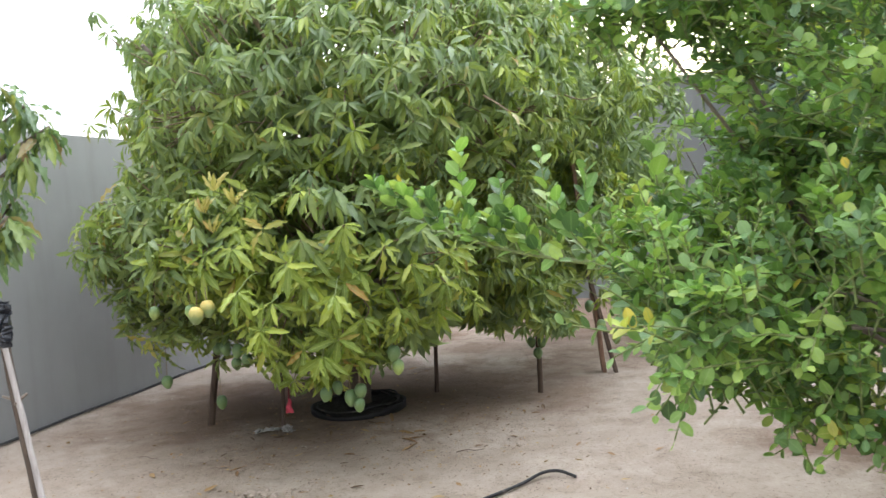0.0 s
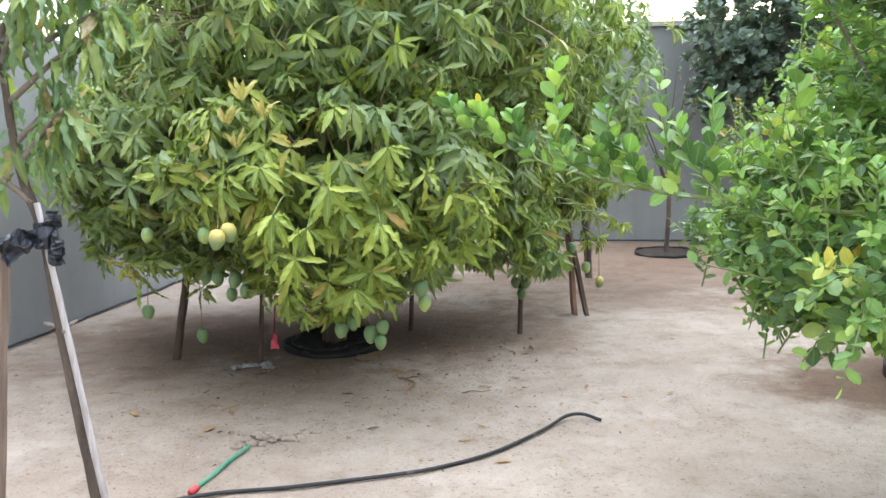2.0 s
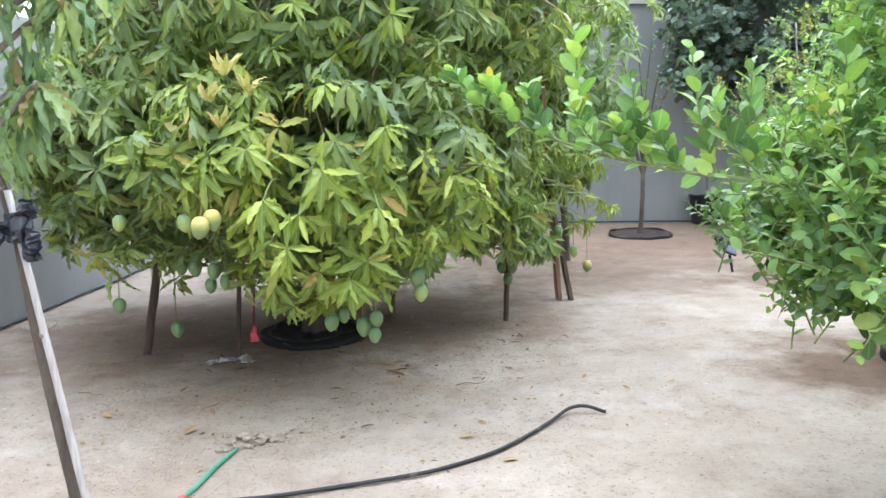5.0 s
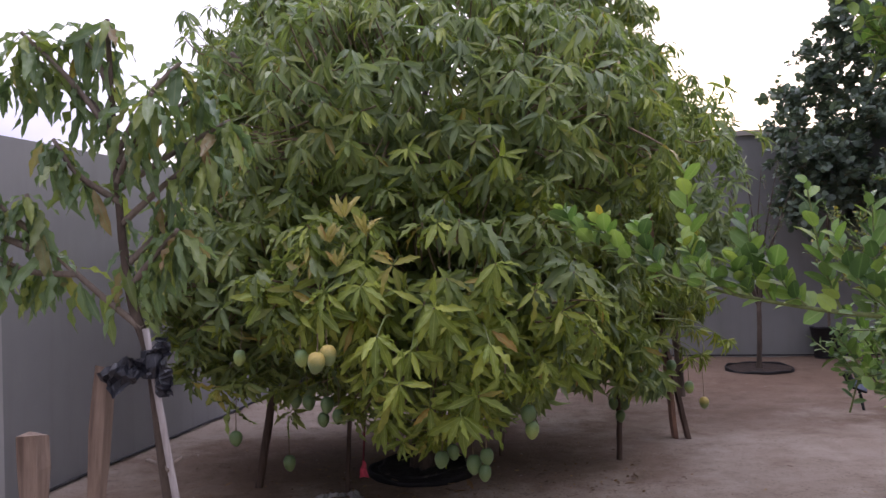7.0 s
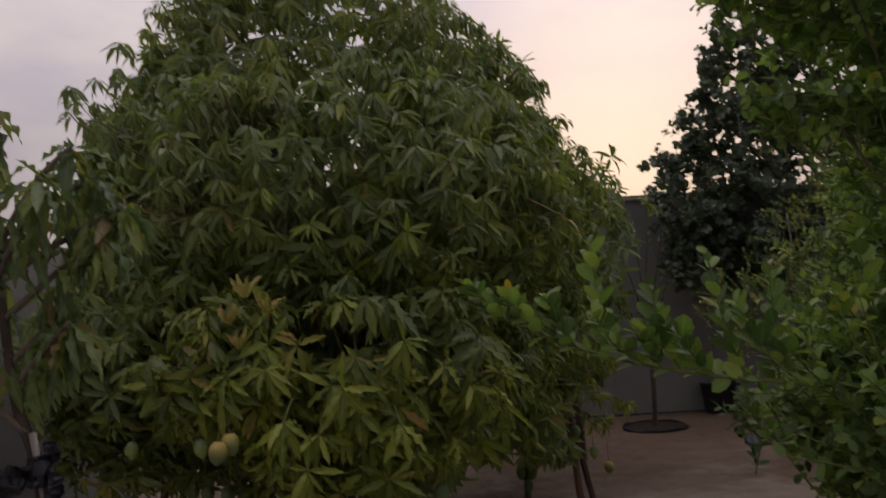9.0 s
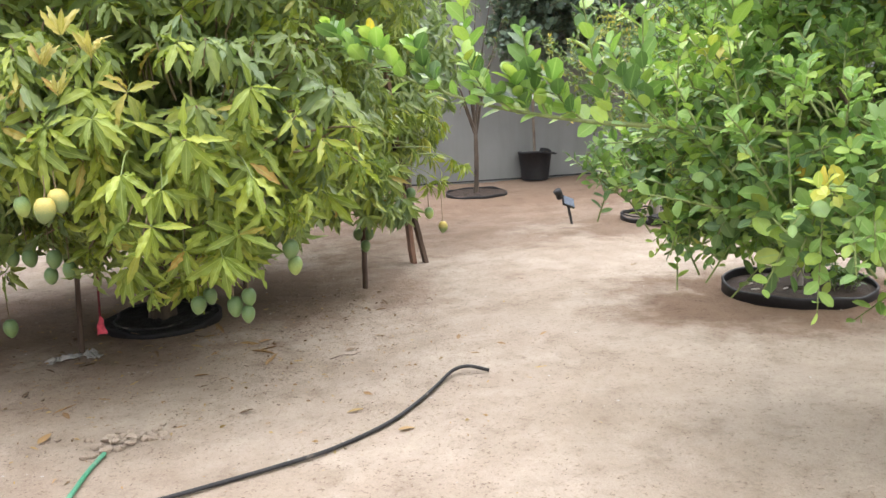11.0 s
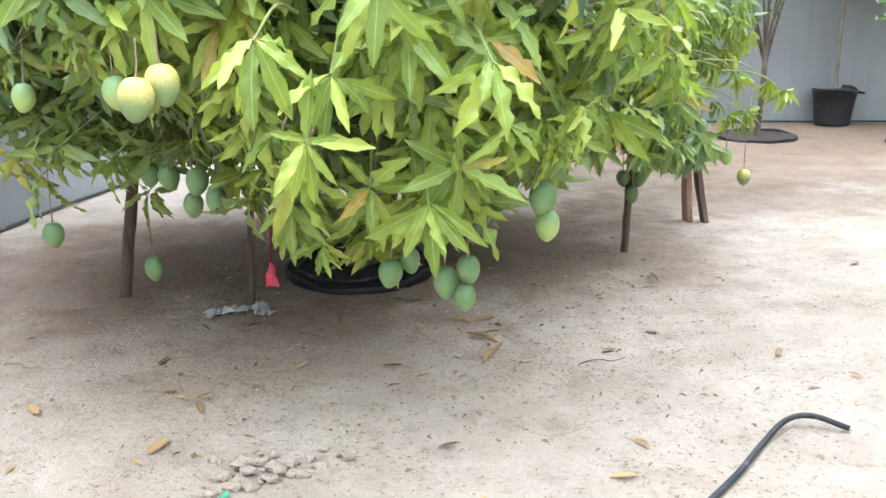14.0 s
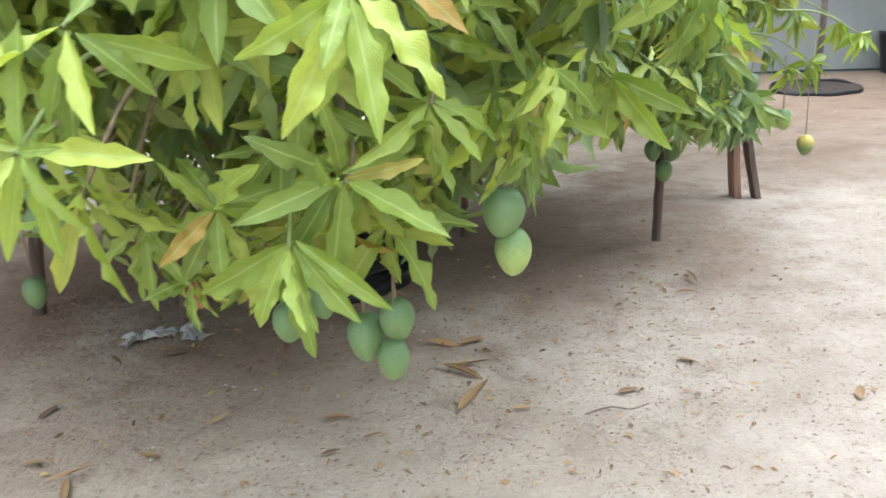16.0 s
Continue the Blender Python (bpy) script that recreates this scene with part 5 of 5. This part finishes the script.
# ---- fruit ----
def fruit_form(material):
    bm = bmesh.new()
    bmesh.ops.create_uvsphere(bm, u_segments=18, v_segments=12, radius=1.0)
    for v in bm.verts:
        x, y, z = v.co
        fat = 1.0 + 0.13 * z - 0.10 * z * z
        v.co = Vector((x * fat * 0.78 + 0.10 * z * abs(z) * (z < 0), y * fat * 0.70, z))
        if z > 0.94:
            v.co.z -= 0.06
    return bm_mesh("mango", bm, material, True)


FRUITS = {m: fruit_form(m) for m in (MANGO_GREEN, MANGO_PALE, MANGO_RIPE)}


def mango(place, half, material, stalk, label, tilt=(0, 0, 0)):
    ob = new("mango", FRUITS[material])
    ob.matrix_world = pose(*place, *tilt) @ Matrix.Scale(half, 4)
    tagged(ob, label, "mango", "mangoes hanging from the tree")
    h = stalk / half
    line = smooth_path([(0, 0, 0.9), (0.05, 0.03, 0.9 + h * 0.4), (-0.03 + 0.02 * h, 0.05, 0.9 + h)], 4)
    part("stalk", tube_mesh("stalk", line, (0.065, 0.045, 0.04), TWIG, 5), ob, "thin reddish stalk")


GREEN, PALE, RIPE = "green unripe mango hanging on a thin stalk", "pale green mango hanging low on its stalk", "ripening yellow mango with a greenish flush"
for place, half, mat, stalk, label in [
        ((-1.27, 4.325, 1.04), 0.05, MANGO_RIPE, 0.08, RIPE), ((-1.228, 4.375, 1.066), 0.048, MANGO_RIPE, 0.07, RIPE), ((-1.37, 4.50, 1.04), 0.042, MANGO_PALE, 0.06, PALE),
        ((-1.76, 4.9, 1.0), 0.042, MANGO_PALE, 0.12, PALE), ((-1.902, 5.289, 0.515), 0.045, MANGO_GREEN, 0.2, GREEN), ((-1.68, 5.6, 0.30), 0.05, MANGO_GREEN, 0.3, GREEN),
        ((-1.49, 5.25, 0.71), 0.046, MANGO_GREEN, 0.12, GREEN), ((-1.372, 5.145, 0.714), 0.047, MANGO_GREEN, 0.15, GREEN), ((-1.31, 5.114, 0.66), 0.045, MANGO_GREEN, 0.18, GREEN), ((-1.40, 5.18, 0.63), 0.044, MANGO_GREEN, 0.2, GREEN), ((-1.58, 5.35, 0.70), 0.042, MANGO_GREEN, 0.12, GREEN),
        ((-0.765, 4.829, 0.496), 0.045, MANGO_GREEN, 0.14, GREEN), ((-0.71, 4.88, 0.52), 0.042, MANGO_GREEN, 0.14, GREEN),
        ((-0.609, 4.765, 0.486), 0.05, MANGO_GREEN, 0.16, GREEN), ((-0.548, 4.742, 0.528), 0.044, MANGO_GREEN, 0.12, GREEN), ((-0.558, 4.73, 0.452), 0.043, MANGO_GREEN, 0.18, GREEN),
        ((-0.347, 4.73, 0.728), 0.048, MANGO_GREEN, 0.12, GREEN), ((-0.331, 4.742, 0.650), 0.047, MANGO_PALE, 0.2, PALE),
        ((0.385, 6.74, 0.40), 0.046, MANGO_GREEN, 0.15, GREEN), ((0.465, 6.73, 0.395), 0.045, MANGO_GREEN, 0.15, GREEN), ((0.43, 6.72, 0.315), 0.048, MANGO_GREEN, 0.22, GREEN),
        ((0.22, 6.5, 0.60), 0.055, MANGO_GREEN, 0.2, GREEN), ((0.86, 7.0, 0.62), 0.052, MANGO_GREEN, 0.2, GREEN),
        ((0.93, 6.78, 0.50), 0.047, MANGO_PALE, 0.22, PALE), ((1.039, 6.797, 0.384), 0.046, MANGO_RIPE, 0.3, RIPE),
        ((0.16, 5.40, 1.73), 0.047, MANGO_GREEN, 0.14, GREEN), ((0.21, 5.46, 1.72), 0.045, MANGO_GREEN, 0.14, GREEN)]:
    mango(place, half, mat, stalk, label, (RNG.uniform(-5, 5), RNG.uniform(-5, 5), RNG.uniform(0, 360)))


# ---- loose things ----
def hose():
    pts = [(-2.3, 3.25), (-1.8, 3.7), (-1.3, 3.93), (-0.94, 4.0), (-0.47, 4.11), (-0.27, 4.18), (-0.04, 4.32), (0.14, 4.49), (0.30, 4.68), (0.41, 4.78), (0.50, 4.80), (0.59, 4.745)]
    zs = [0.014] * 8 + [0.016, 0.03, 0.034, 0.014]
    line = smooth_path([(x, y, z + ground_height(x, y)) for (x, y), z in zip(pts, zs)], 7)
    tagged(new("garden_hose", tube_mesh("garden_hose", line, 0.0088, HOSE, 10)), "black rubber garden hose snaking across the sand", "hose")


hose()


def green_hose():
    g = lambda x, y: (x, y, ground_height(x, y) + 0.013)
    ob = new("hose_piece", tube_mesh("hose_piece", smooth_path([g(-1.20, 4.5), g(-1.25, 4.35), g(-1.30, 4.15), g(-1.335, 4.02)], 6), 0.0095, GREEN_HOSE, 10))
    tagged(ob, "short length of bright green hose on sand", "hose")
    part("connector", tube_mesh("connector", [g(-1.335, 4.02), g(-1.345, 3.97)], 0.016, TAG_RED, 10), ob, "red hose connector")


green_hose()


def wall_cable():
    pts = [(LW(y) + 0.045 + 0.02 * noise.noise(Vector((0, y * 1.3, 0))), y) for y in np.arange(4.4, 12.6, 0.3)]
    line = [(x, y, 0.018 + ground_height(x, y) + 0.012 * max(0, noise.noise(Vector((3, y * 2.1, 0))))) for x, y in pts]
    tagged(new("drip_pipe", tube_mesh("drip_pipe", line, 0.011, HOSE, 7)), "black drip pipe lying along the wall foot", "pipe")
    pts = [(x, BW(x) - 0.06 - 0.03 * noise.noise(Vector((x * 1.1, 5, 0))), 0.015) for x in np.arange(1.5, 7.2, 0.3)]
    tagged(new("drip_pipe", tube_mesh("drip_pipe", pts, 0.011, HOSE, 7)), "black drip pipe lying along the back wall", "pipe")


wall_cable()


def plant_pot():
    o = (4.13, 12.0, 0)
    pot = thing("plant_pot", "black plastic nursery pot against the back wall", "pot", o)
    prof = [(0.19, 0.0), (0.205, 0.15), (0.232, 0.37), (0.240, 0.375), (0.242, 0.405), (0.232, 0.407), (0.222, 0.35), (0.0, 0.33)]
    n = 28
    a = np.linspace(0, 2 * np.pi, n, endpoint=False)
    V = [(r * (1 + 0.035 * math.sin(2 * t + 1) * (z > 0.3)) * math.cos(t), r * math.sin(t), z + (0.016 * math.sin(2 * t) + 0.01 * math.sin(3 * t) if z > 0.34 else 0)) for r, z in prof for t in a]
    F = [[q * n + k, q * n + (k + 1) % n, (q + 1) * n + (k + 1) % n, (q + 1) * n + k] for q in range(len(prof) - 1) for k in range(n)]
    part("pot_body", mesh_from("pot_body", V, F, BLACK_PLASTIC), pot)
    V = [(0.235 * math.cos(t), 0.235 * math.sin(t), 0.375 + 0.012 * math.sin(5 * t)) for t in a] + [(0, 0, 0.39)]
    F = [[n, k, (k + 1) % n, (k + 2) % n] for k in range(0, n, 2)]
    part("soil", mesh_from("soil", V, F, SOIL), pot, "dark potting soil")
    part("pot_handle", tube_mesh("pot_handle", [(0.25, -0.05, 0.37), (0.31, -0.06, 0.35), (0.25, 0.03, 0.36)], 0.012, BLACK_PLASTIC, 6), pot)


plant_pot()


def box_mesh(name, size, material, bevel=0.004):
    bm = bmesh.new()
    bmesh.ops.create_cube(bm, size=1.0)
    for v in bm.verts:
        v.co = Vector((v.co.x * size[0], v.co.y * size[1], v.co.z * size[2]))
    bmesh.ops.bevel(bm, geom=bm.edges[:], offset=bevel, segments=2, affect="EDGES")
    return bm_mesh(name, bm, material)


def solar_lamp(o):
    lamp = thing("solar_lamp", "small black solar garden spotlight tilted on a ground spike", "lamp", o, "solar lamps")
    part("spike", tube_mesh("spike", [(0, 0, -0.05), (-0.03, 0, 0.1), (-0.05, 0, 0.19)], (0.012, 0.015, 0.013), BLACK_PLASTIC, 8), lamp)
    p = part("panel_case", box_mesh("panel_case", (0.145, 0.022, 0.115), BLACK_PLASTIC), lamp)
    p.matrix_basis = pose(-0.055, -0.02, 0.22, -38, 22, 8)
    c = part("solar_panel", box_mesh("solar_panel", (0.128, 0.004, 0.098), PANEL, 0.001), p, "blue-grey solar cells")
    c.location = (0, -0.0125, 0)
    h = part("lamp_head", tube_mesh("lamp_head", [(-0.02, 0.0, 0), (0, 0, 0.05), (0, 0, 0.09)], (0.03, 0.038, 0.042), BLACK_PLASTIC, 12), lamp)
    h.matrix_basis = pose(-0.115, 0.01, 0.27, 15, -40, 0)


solar_lamp((2.91, 8.41, 0))
solar_lamp((5.2, 7.75, 0))


def far_corner():
    b = new("board", box_mesh("board", (1.5, 0.8, 0.05), SLATE_BOARD, 0.006))
    b.matrix_world = pose(7.0, 10.0, 0.20, 2, -1, -60)
    tagged(b, "blue-grey flat board laid on red bricks", "board")
    for x, y, z in ((6.75, 10.45, 0.085), (7.2, 9.6, 0.085), (7.0, 10.2, 0.275)):
        r = new("brick", box_mesh("brick", (0.22, 0.11, 0.13 if z > 0.2 else 0.2), BRICK_RED, 0.008))
        r.matrix_world = pose(x, y, z, 0, 0, 25)
        tagged(r, "dull red brick by the blue-grey board", "brick", "loose bricks")
    k = new("sack", mesh_from("sack", *tube(np.array([(0, 0, 0.0), (0.02, 0, 0.1), (0.0, 0, 0.24), (0.01, 0, 0.33)]), (0.16, 0.19, 0.14, 0.05), 14, 0.05), SACK))
    k.location = (6.3, 8.9, 0)
    tagged(k, "slumped white woven sack on the sand", "sack")


far_corner()


def ring_clutter():
    for x, y, r, s in ((3.58, 7.94, 20, (0.15, 0.12, 0.075)), (3.93, 8.24, -15, (0.10, 0.09, 0.12))):
        ob = new("valve_box", box_mesh("valve_box", s, BLACK_PLASTIC, 0.012))
        ob.matrix_world = pose(x, y, s[2] / 2 + 0.005, 4, -3, r)
        tagged(ob, "small black plastic irrigation box by the edging ring", "box", "irrigation boxes")
    pole("support_stick", [(3.62, 8.12, -0.05), (3.635, 8.12, 0.35), (3.65, 8.13, 0.7)], (0.011, 0.009), PALE_POLE, "thin pale stick beside the lime trunk", "stick")
    ob = new("plastic_wrap", mesh_from("plastic_wrap", *tube(np.array([(0, 0, -0.18), (0.01, 0, -0.1), (0, 0, 0.02), (0, 0, 0.15)]), (0.05, 0.085, 0.08, 0.03), 12, 0.07), TAPE))
    ob.location = (5.655, 11.04, 0.62)
    tagged(ob, "black plastic wrap tied round a dark stem", "wrap")


ring_clutter()


def crumpled(name, centre, size, material, label, category, seed):
    rng = np.random.default_rng(seed)
    n = 9
    V = []
    for a in range(n):
        for b in range(n):
            x, y = (a / (n - 1) - 0.5) * size[0], (b / (n - 1) - 0.5) * size[1]
            V.append((x + 0.012 * rng.standard_normal(), y + 0.012 * rng.standard_normal(), 0.004 + size[2] * abs(rng.standard_normal()) * (1 - (2 * a / (n - 1) - 1) ** 2)))
    F = [[a * n + b, (a + 1) * n + b, (a + 1) * n + b + 1, a * n + b + 1] for a in range(n - 1) for b in range(n - 1)]
    ob = new(name, mesh_from(name, V, F, material, smooth=False))
    ob.location = (*centre, ground_height(*centre) + 0.003)
    ob.rotation_euler = (0, 0, rng.uniform(0, 3))
    tagged(ob, label, category)


crumpled("plastic_scrap", (-1.50, 5.93), (0.16, 0.07, 0.02), CLOTH, "crumpled dirty grey plastic scrap on sand", "litter", 2)
crumpled("plastic_scrap", (-1.36, 5.95), (0.12, 0.06, 0.02), CLOTH, "torn dirty grey plastic scrap on sand", "litter", 3)


def pink_tag():
    o = (-1.27, 5.75, 0.22)
    tag = thing("cloth_tag", "faded pink cloth strip hanging from a cord", "tag", o)
    V = [(x * 0.02 * (0.4 + s) + 0.004 * math.sin(9 * s), 0.01 * math.sin(6 * x + 5 * s), 0.05 - 0.10 * s) for s in np.linspace(0, 1, 8) for x in (-1, -0.4, 0.3, 1)]
    F = [[k * 4 + q, k * 4 + q + 1, k * 4 + q + 5, k * 4 + q + 4] for k in range(7) for q in range(3)]
    part("cloth", mesh_from("cloth", V, F, PINK), tag)
    part("cord", tube_mesh("cord", [(0, 0, 0.05), (0.012, 0.01, 0.3), (0.03, 0.03, 0.75)], 0.006, CORD_RED, 6), tag, "dark red cord")


pink_tag()


def bed_chips():
    for x, y, a, ln in ((2.78, 5.55, 20, 0.07), (2.86, 5.48, -40, 0.09), (2.95, 5.56, 70, 0.08), (2.9, 5.35, 10, 0.06), (2.72, 5.42, -15, 0.08), (3.0, 5.2, 50, 0.07)):
        ob = new("wood_chip", box_mesh("wood_chip", (ln * 0.7, 0.014, 0.007), CHIP, 0.002))
        ob.matrix_world = pose(x, y, 0.020, RNG.uniform(-8, 8), RNG.uniform(-8, 8), a)
        tagged(ob, "pale chip lying on dark soil", "chip", "chips in the soil bed")


bed_chips()


def weeds():
    base = (3.28, 5.2, 0.02)
    plant = thing("weed_clump", "low green weeds growing inside the edging ring", "weeds", base)
    P = np.array([(3.24 + 0.06 * RNG.standard_normal(), 5.2 + 0.06 * RNG.standard_normal(), 0.07 + 0.1 * RNG.random()) for _ in range(22)])
    N = unit(np.array([0, 0, 1.0]) + 0.6 * RNG.standard_normal((22, 3)))
    B, D, Fc, L, who, lines = shoots(P, N, (6, 10), (0.03, 0.06), (0.1, 0.2), 0.5)
    part("leaves", leaf_mesh("leaves", local(B, base), D, Fc, L, L * 0.25, LIME_FORMS, LIME_LEAF), plant)
    V, F = join([tube(l, (0.003, 0.0015), 4) for l in lines])
    part("stems", mesh_from("stems", local(V, base), F, TWIG_GREEN), plant, kind="stuff")


weeds()


# ---- litter on the sand ----
def fallen_leaves():
    forms = [single_leaf("fallen_leaf", leaf_form(ST6, (0.06, 0.5, 0.86, 1.0, 0.66, 0.03), d, f, w, t), 1.0, 1.0, DRY_LEAF) for d, f, w, t in
             ((-0.25, 1.6, 0.8, 0.4), (0.2, 2.2, 0.5, -0.6), (-0.4, 1.2, 0.9, 0.8), (0.1, 2.8, 0.4, 0.2))]
    spots = [(-0.45, 5.35, -28, 0.19), (-0.50, 5.64, -126, 0.16), (-0.47, 5.63, -75, 0.13), (-0.55, 5.83, -110, 0.15), (-0.44, 5.80, -60, 0.1), (-1.636, 5.395, -15, 0.08), (-1.46, 5.07, -70, 0.12), (-1.48, 4.73, -25, 0.10), (-0.92, 4.67, -80, 0.07), (-1.21, 5.17, 80, 0.07), (-1.42, 5.77, -75, 0.11), (-0.82, 5.34, -85, 0.08), (-0.64, 4.72, -65, 0.08), (-1.38, 4.98, 20, 0.12), (-0.62, 6.05, 15, 0.16), (-1.9, 5.0, 40, 0.1), (0.45, 6.25, 10, 0.1), (-0.75, 5.83, 45, 0.1), (-1.0, 5.75, 10, 0.11)]
    for _ in range(58):
        x, y = -0.75 + 1.15 * RNG.standard_normal(), 5.9 + 0.75 * RNG.standard_normal()
        if RNG.random() < 0.3:
            x, y = RNG.uniform(-2.6, 1.0), RNG.uniform(4.2, 8.5)
        spots.append((x, y, RNG.uniform(0, 360), RNG.uniform(0.03, 0.085)))
    for x, y, a, ln in spots:
        ob = new("fallen_leaf", forms[RNG.integers(0, 4)])
        ob.matrix_world = pose(x, y, ground_height(x, y) + 0.006 + 0.03 * ln, RNG.uniform(-8, 8), RNG.uniform(-12, 12), a) @ Matrix.Diagonal((ln * (RNG.uniform(0.11, 0.19) if ln < 0.11 else RNG.uniform(0.08, 0.11)), ln, ln * 0.3, 1))
        tagged(ob, "dry curled brown mango leaf on sand", "leaf", "fallen leaves")


fallen_leaves()


def leaf_crumbs():
    """Broken bits of dry leaf, too small to count."""
    n = 1700
    x, y = -0.75 + 1.15 * RNG.standard_normal(n), 5.9 + 0.95 * RNG.standard_normal(n)
    ok = (x > np.array([LW(v) for v in y]) + 0.1) & (x < 0.9 + 0.3 * RNG.standard_normal(n))
    x, y = x[ok], y[ok]
    P = np.column_stack([x, y, [ground_height(a, b) + 0.006 for a, b in zip(x, y)]])
    t = RNG.uniform(0, 6.28, len(x))
    D = np.column_stack([np.cos(t), np.sin(t), 0.15 * RNG.standard_normal(len(x))])
    N = np.array([0, 0, 1.0]) + 0.35 * RNG.standard_normal((len(x), 3))
    L = RNG.uniform(0.006, 0.032, len(x))
    tagged(new("leaf_crumbs", leaf_mesh("leaf_crumbs", P, D, N, L, L * RNG.uniform(0.12, 0.3, len(x)), LIME_SIMPLE, DRY_LEAF)), "broken dry leaf bits scattered on the sand", "leaf litter", kind="stuff")


leaf_crumbs()


def grit():
    """Loose crumbs, bark chips and small stones on the sand."""
    ico = np.array([(1, 0, 0), (0, 1, 0), (-1, 0, 0), (0, -1, 0), (0, 0, 0.7), (0, 0, -0.7)], float)
    fc = np.array([(0, 1, 4), (1, 2, 4), (2, 3, 4), (3, 0, 4), (1, 0, 5), (2, 1, 5), (3, 2, 5), (0, 3, 5)])
    for name, mat, label, num, lo, hi in (("grit", PEBBLE, "loose brown crumbs and bark bits on the sand", 13000, 0.0015, 0.0052), ("pale_chips", CHIP, "small pale stones scattered on the sand", 260, 0.003, 0.009)):
        V, F = [], []
        for k in range(num):
            x, y = (-0.5 + 1.4 * RNG.standard_normal(), 5.4 + 1.1 * RNG.standard_normal()) if RNG.random() < 0.72 else (RNG.uniform(-3, 5.5), RNG.uniform(3.2, 11.5))
            if x < LW(y) + 0.05 or noise.noise(Vector((x * 1.9, y * 1.9, 31.0))) < RNG.uniform(-0.5, 0.35):
                continue
            s = RNG.uniform(lo, hi) * np.array([1, RNG.uniform(0.5, 1.6), RNG.uniform(0.5, 0.9)])
            t = RNG.uniform(0, 6.28)
            v = ico * s * (1 + 0.25 * RNG.standard_normal((6, 1)))
            c, sn = math.cos(t), math.sin(t)
            v = np.column_stack([c * v[:, 0] - sn * v[:, 1] + x, sn * v[:, 0] + c * v[:, 1] + y, v[:, 2] + ground_height(x, y) + s[2] * 0.3])
            F.append(fc + 6 * len(V))
            V.append(v)
        tagged(new(name, mesh_from(name, np.vstack(V), np.vstack(F), mat, smooth=False)), label, "grit", kind="stuff")


grit()


def clods():
    """A little heap of turned-up clods on the sand."""
    rng = np.random.default_rng(12)
    cx, cy = CLOD_PLACE
    pieces = []
    for _ in range(46):
        x, y = cx + 0.085 * rng.standard_normal(), cy + 0.06 * rng.standard_normal()
        r = rng.uniform(0.007, 0.024)
        near = max(0.0, 1 - math.hypot(x - cx, y - cy) / 0.12)
        bm = bmesh.new()
        bmesh.ops.create_icosphere(bm, subdivisions=1, radius=1.0)
        V = np.array([tuple(v.co) for v in bm.verts]) * (1 + 0.22 * rng.standard_normal((len(bm.verts), 1))) * r * np.array([1.2, 1.0, 0.7])
        pieces.append((V + np.array([x, y, ground_height(x, y) + 0.4 * r + 0.022 * near]), np.array([[v.index for v in f.verts] for f in bm.faces])))
        bm.free()
    V, F = join(pieces)
    tagged(new("soil_clods", mesh_from("soil_clods", V, F, SAND, smooth=False)), "little heap of turned-up sandy clods", "soil clods", kind="stuff")


CLOD_PLACE = (-1.15, 4.65)
clods()


def ground_twigs():
    for x, y, a, ln in ((-2.12, 5.37, -25, 0.16), (-0.02, 5.32, 5, 0.18), (-0.16, 6.42, 50, 0.14)):
        line = [(-ln / 2, 0, 0.004), (-0.1 * ln, 0.09 * ln, 0.010), (0.2 * ln, 0.02 * ln, 0.006), (ln / 2, 0.12 * ln, 0.008)]
        ob = new("fallen_twig", tube_mesh("fallen_twig", smooth_path(line, 4), (0.0026, 0.0015), STAKE_WOOD, 6, 0.1))
        ob.matrix_world = pose(x, y, ground_height(x, y) + 0.003, 0, 0, a)
        tagged(ob, "thin dry brown twig lying on sand", "twig", "fallen twigs")


ground_twigs()
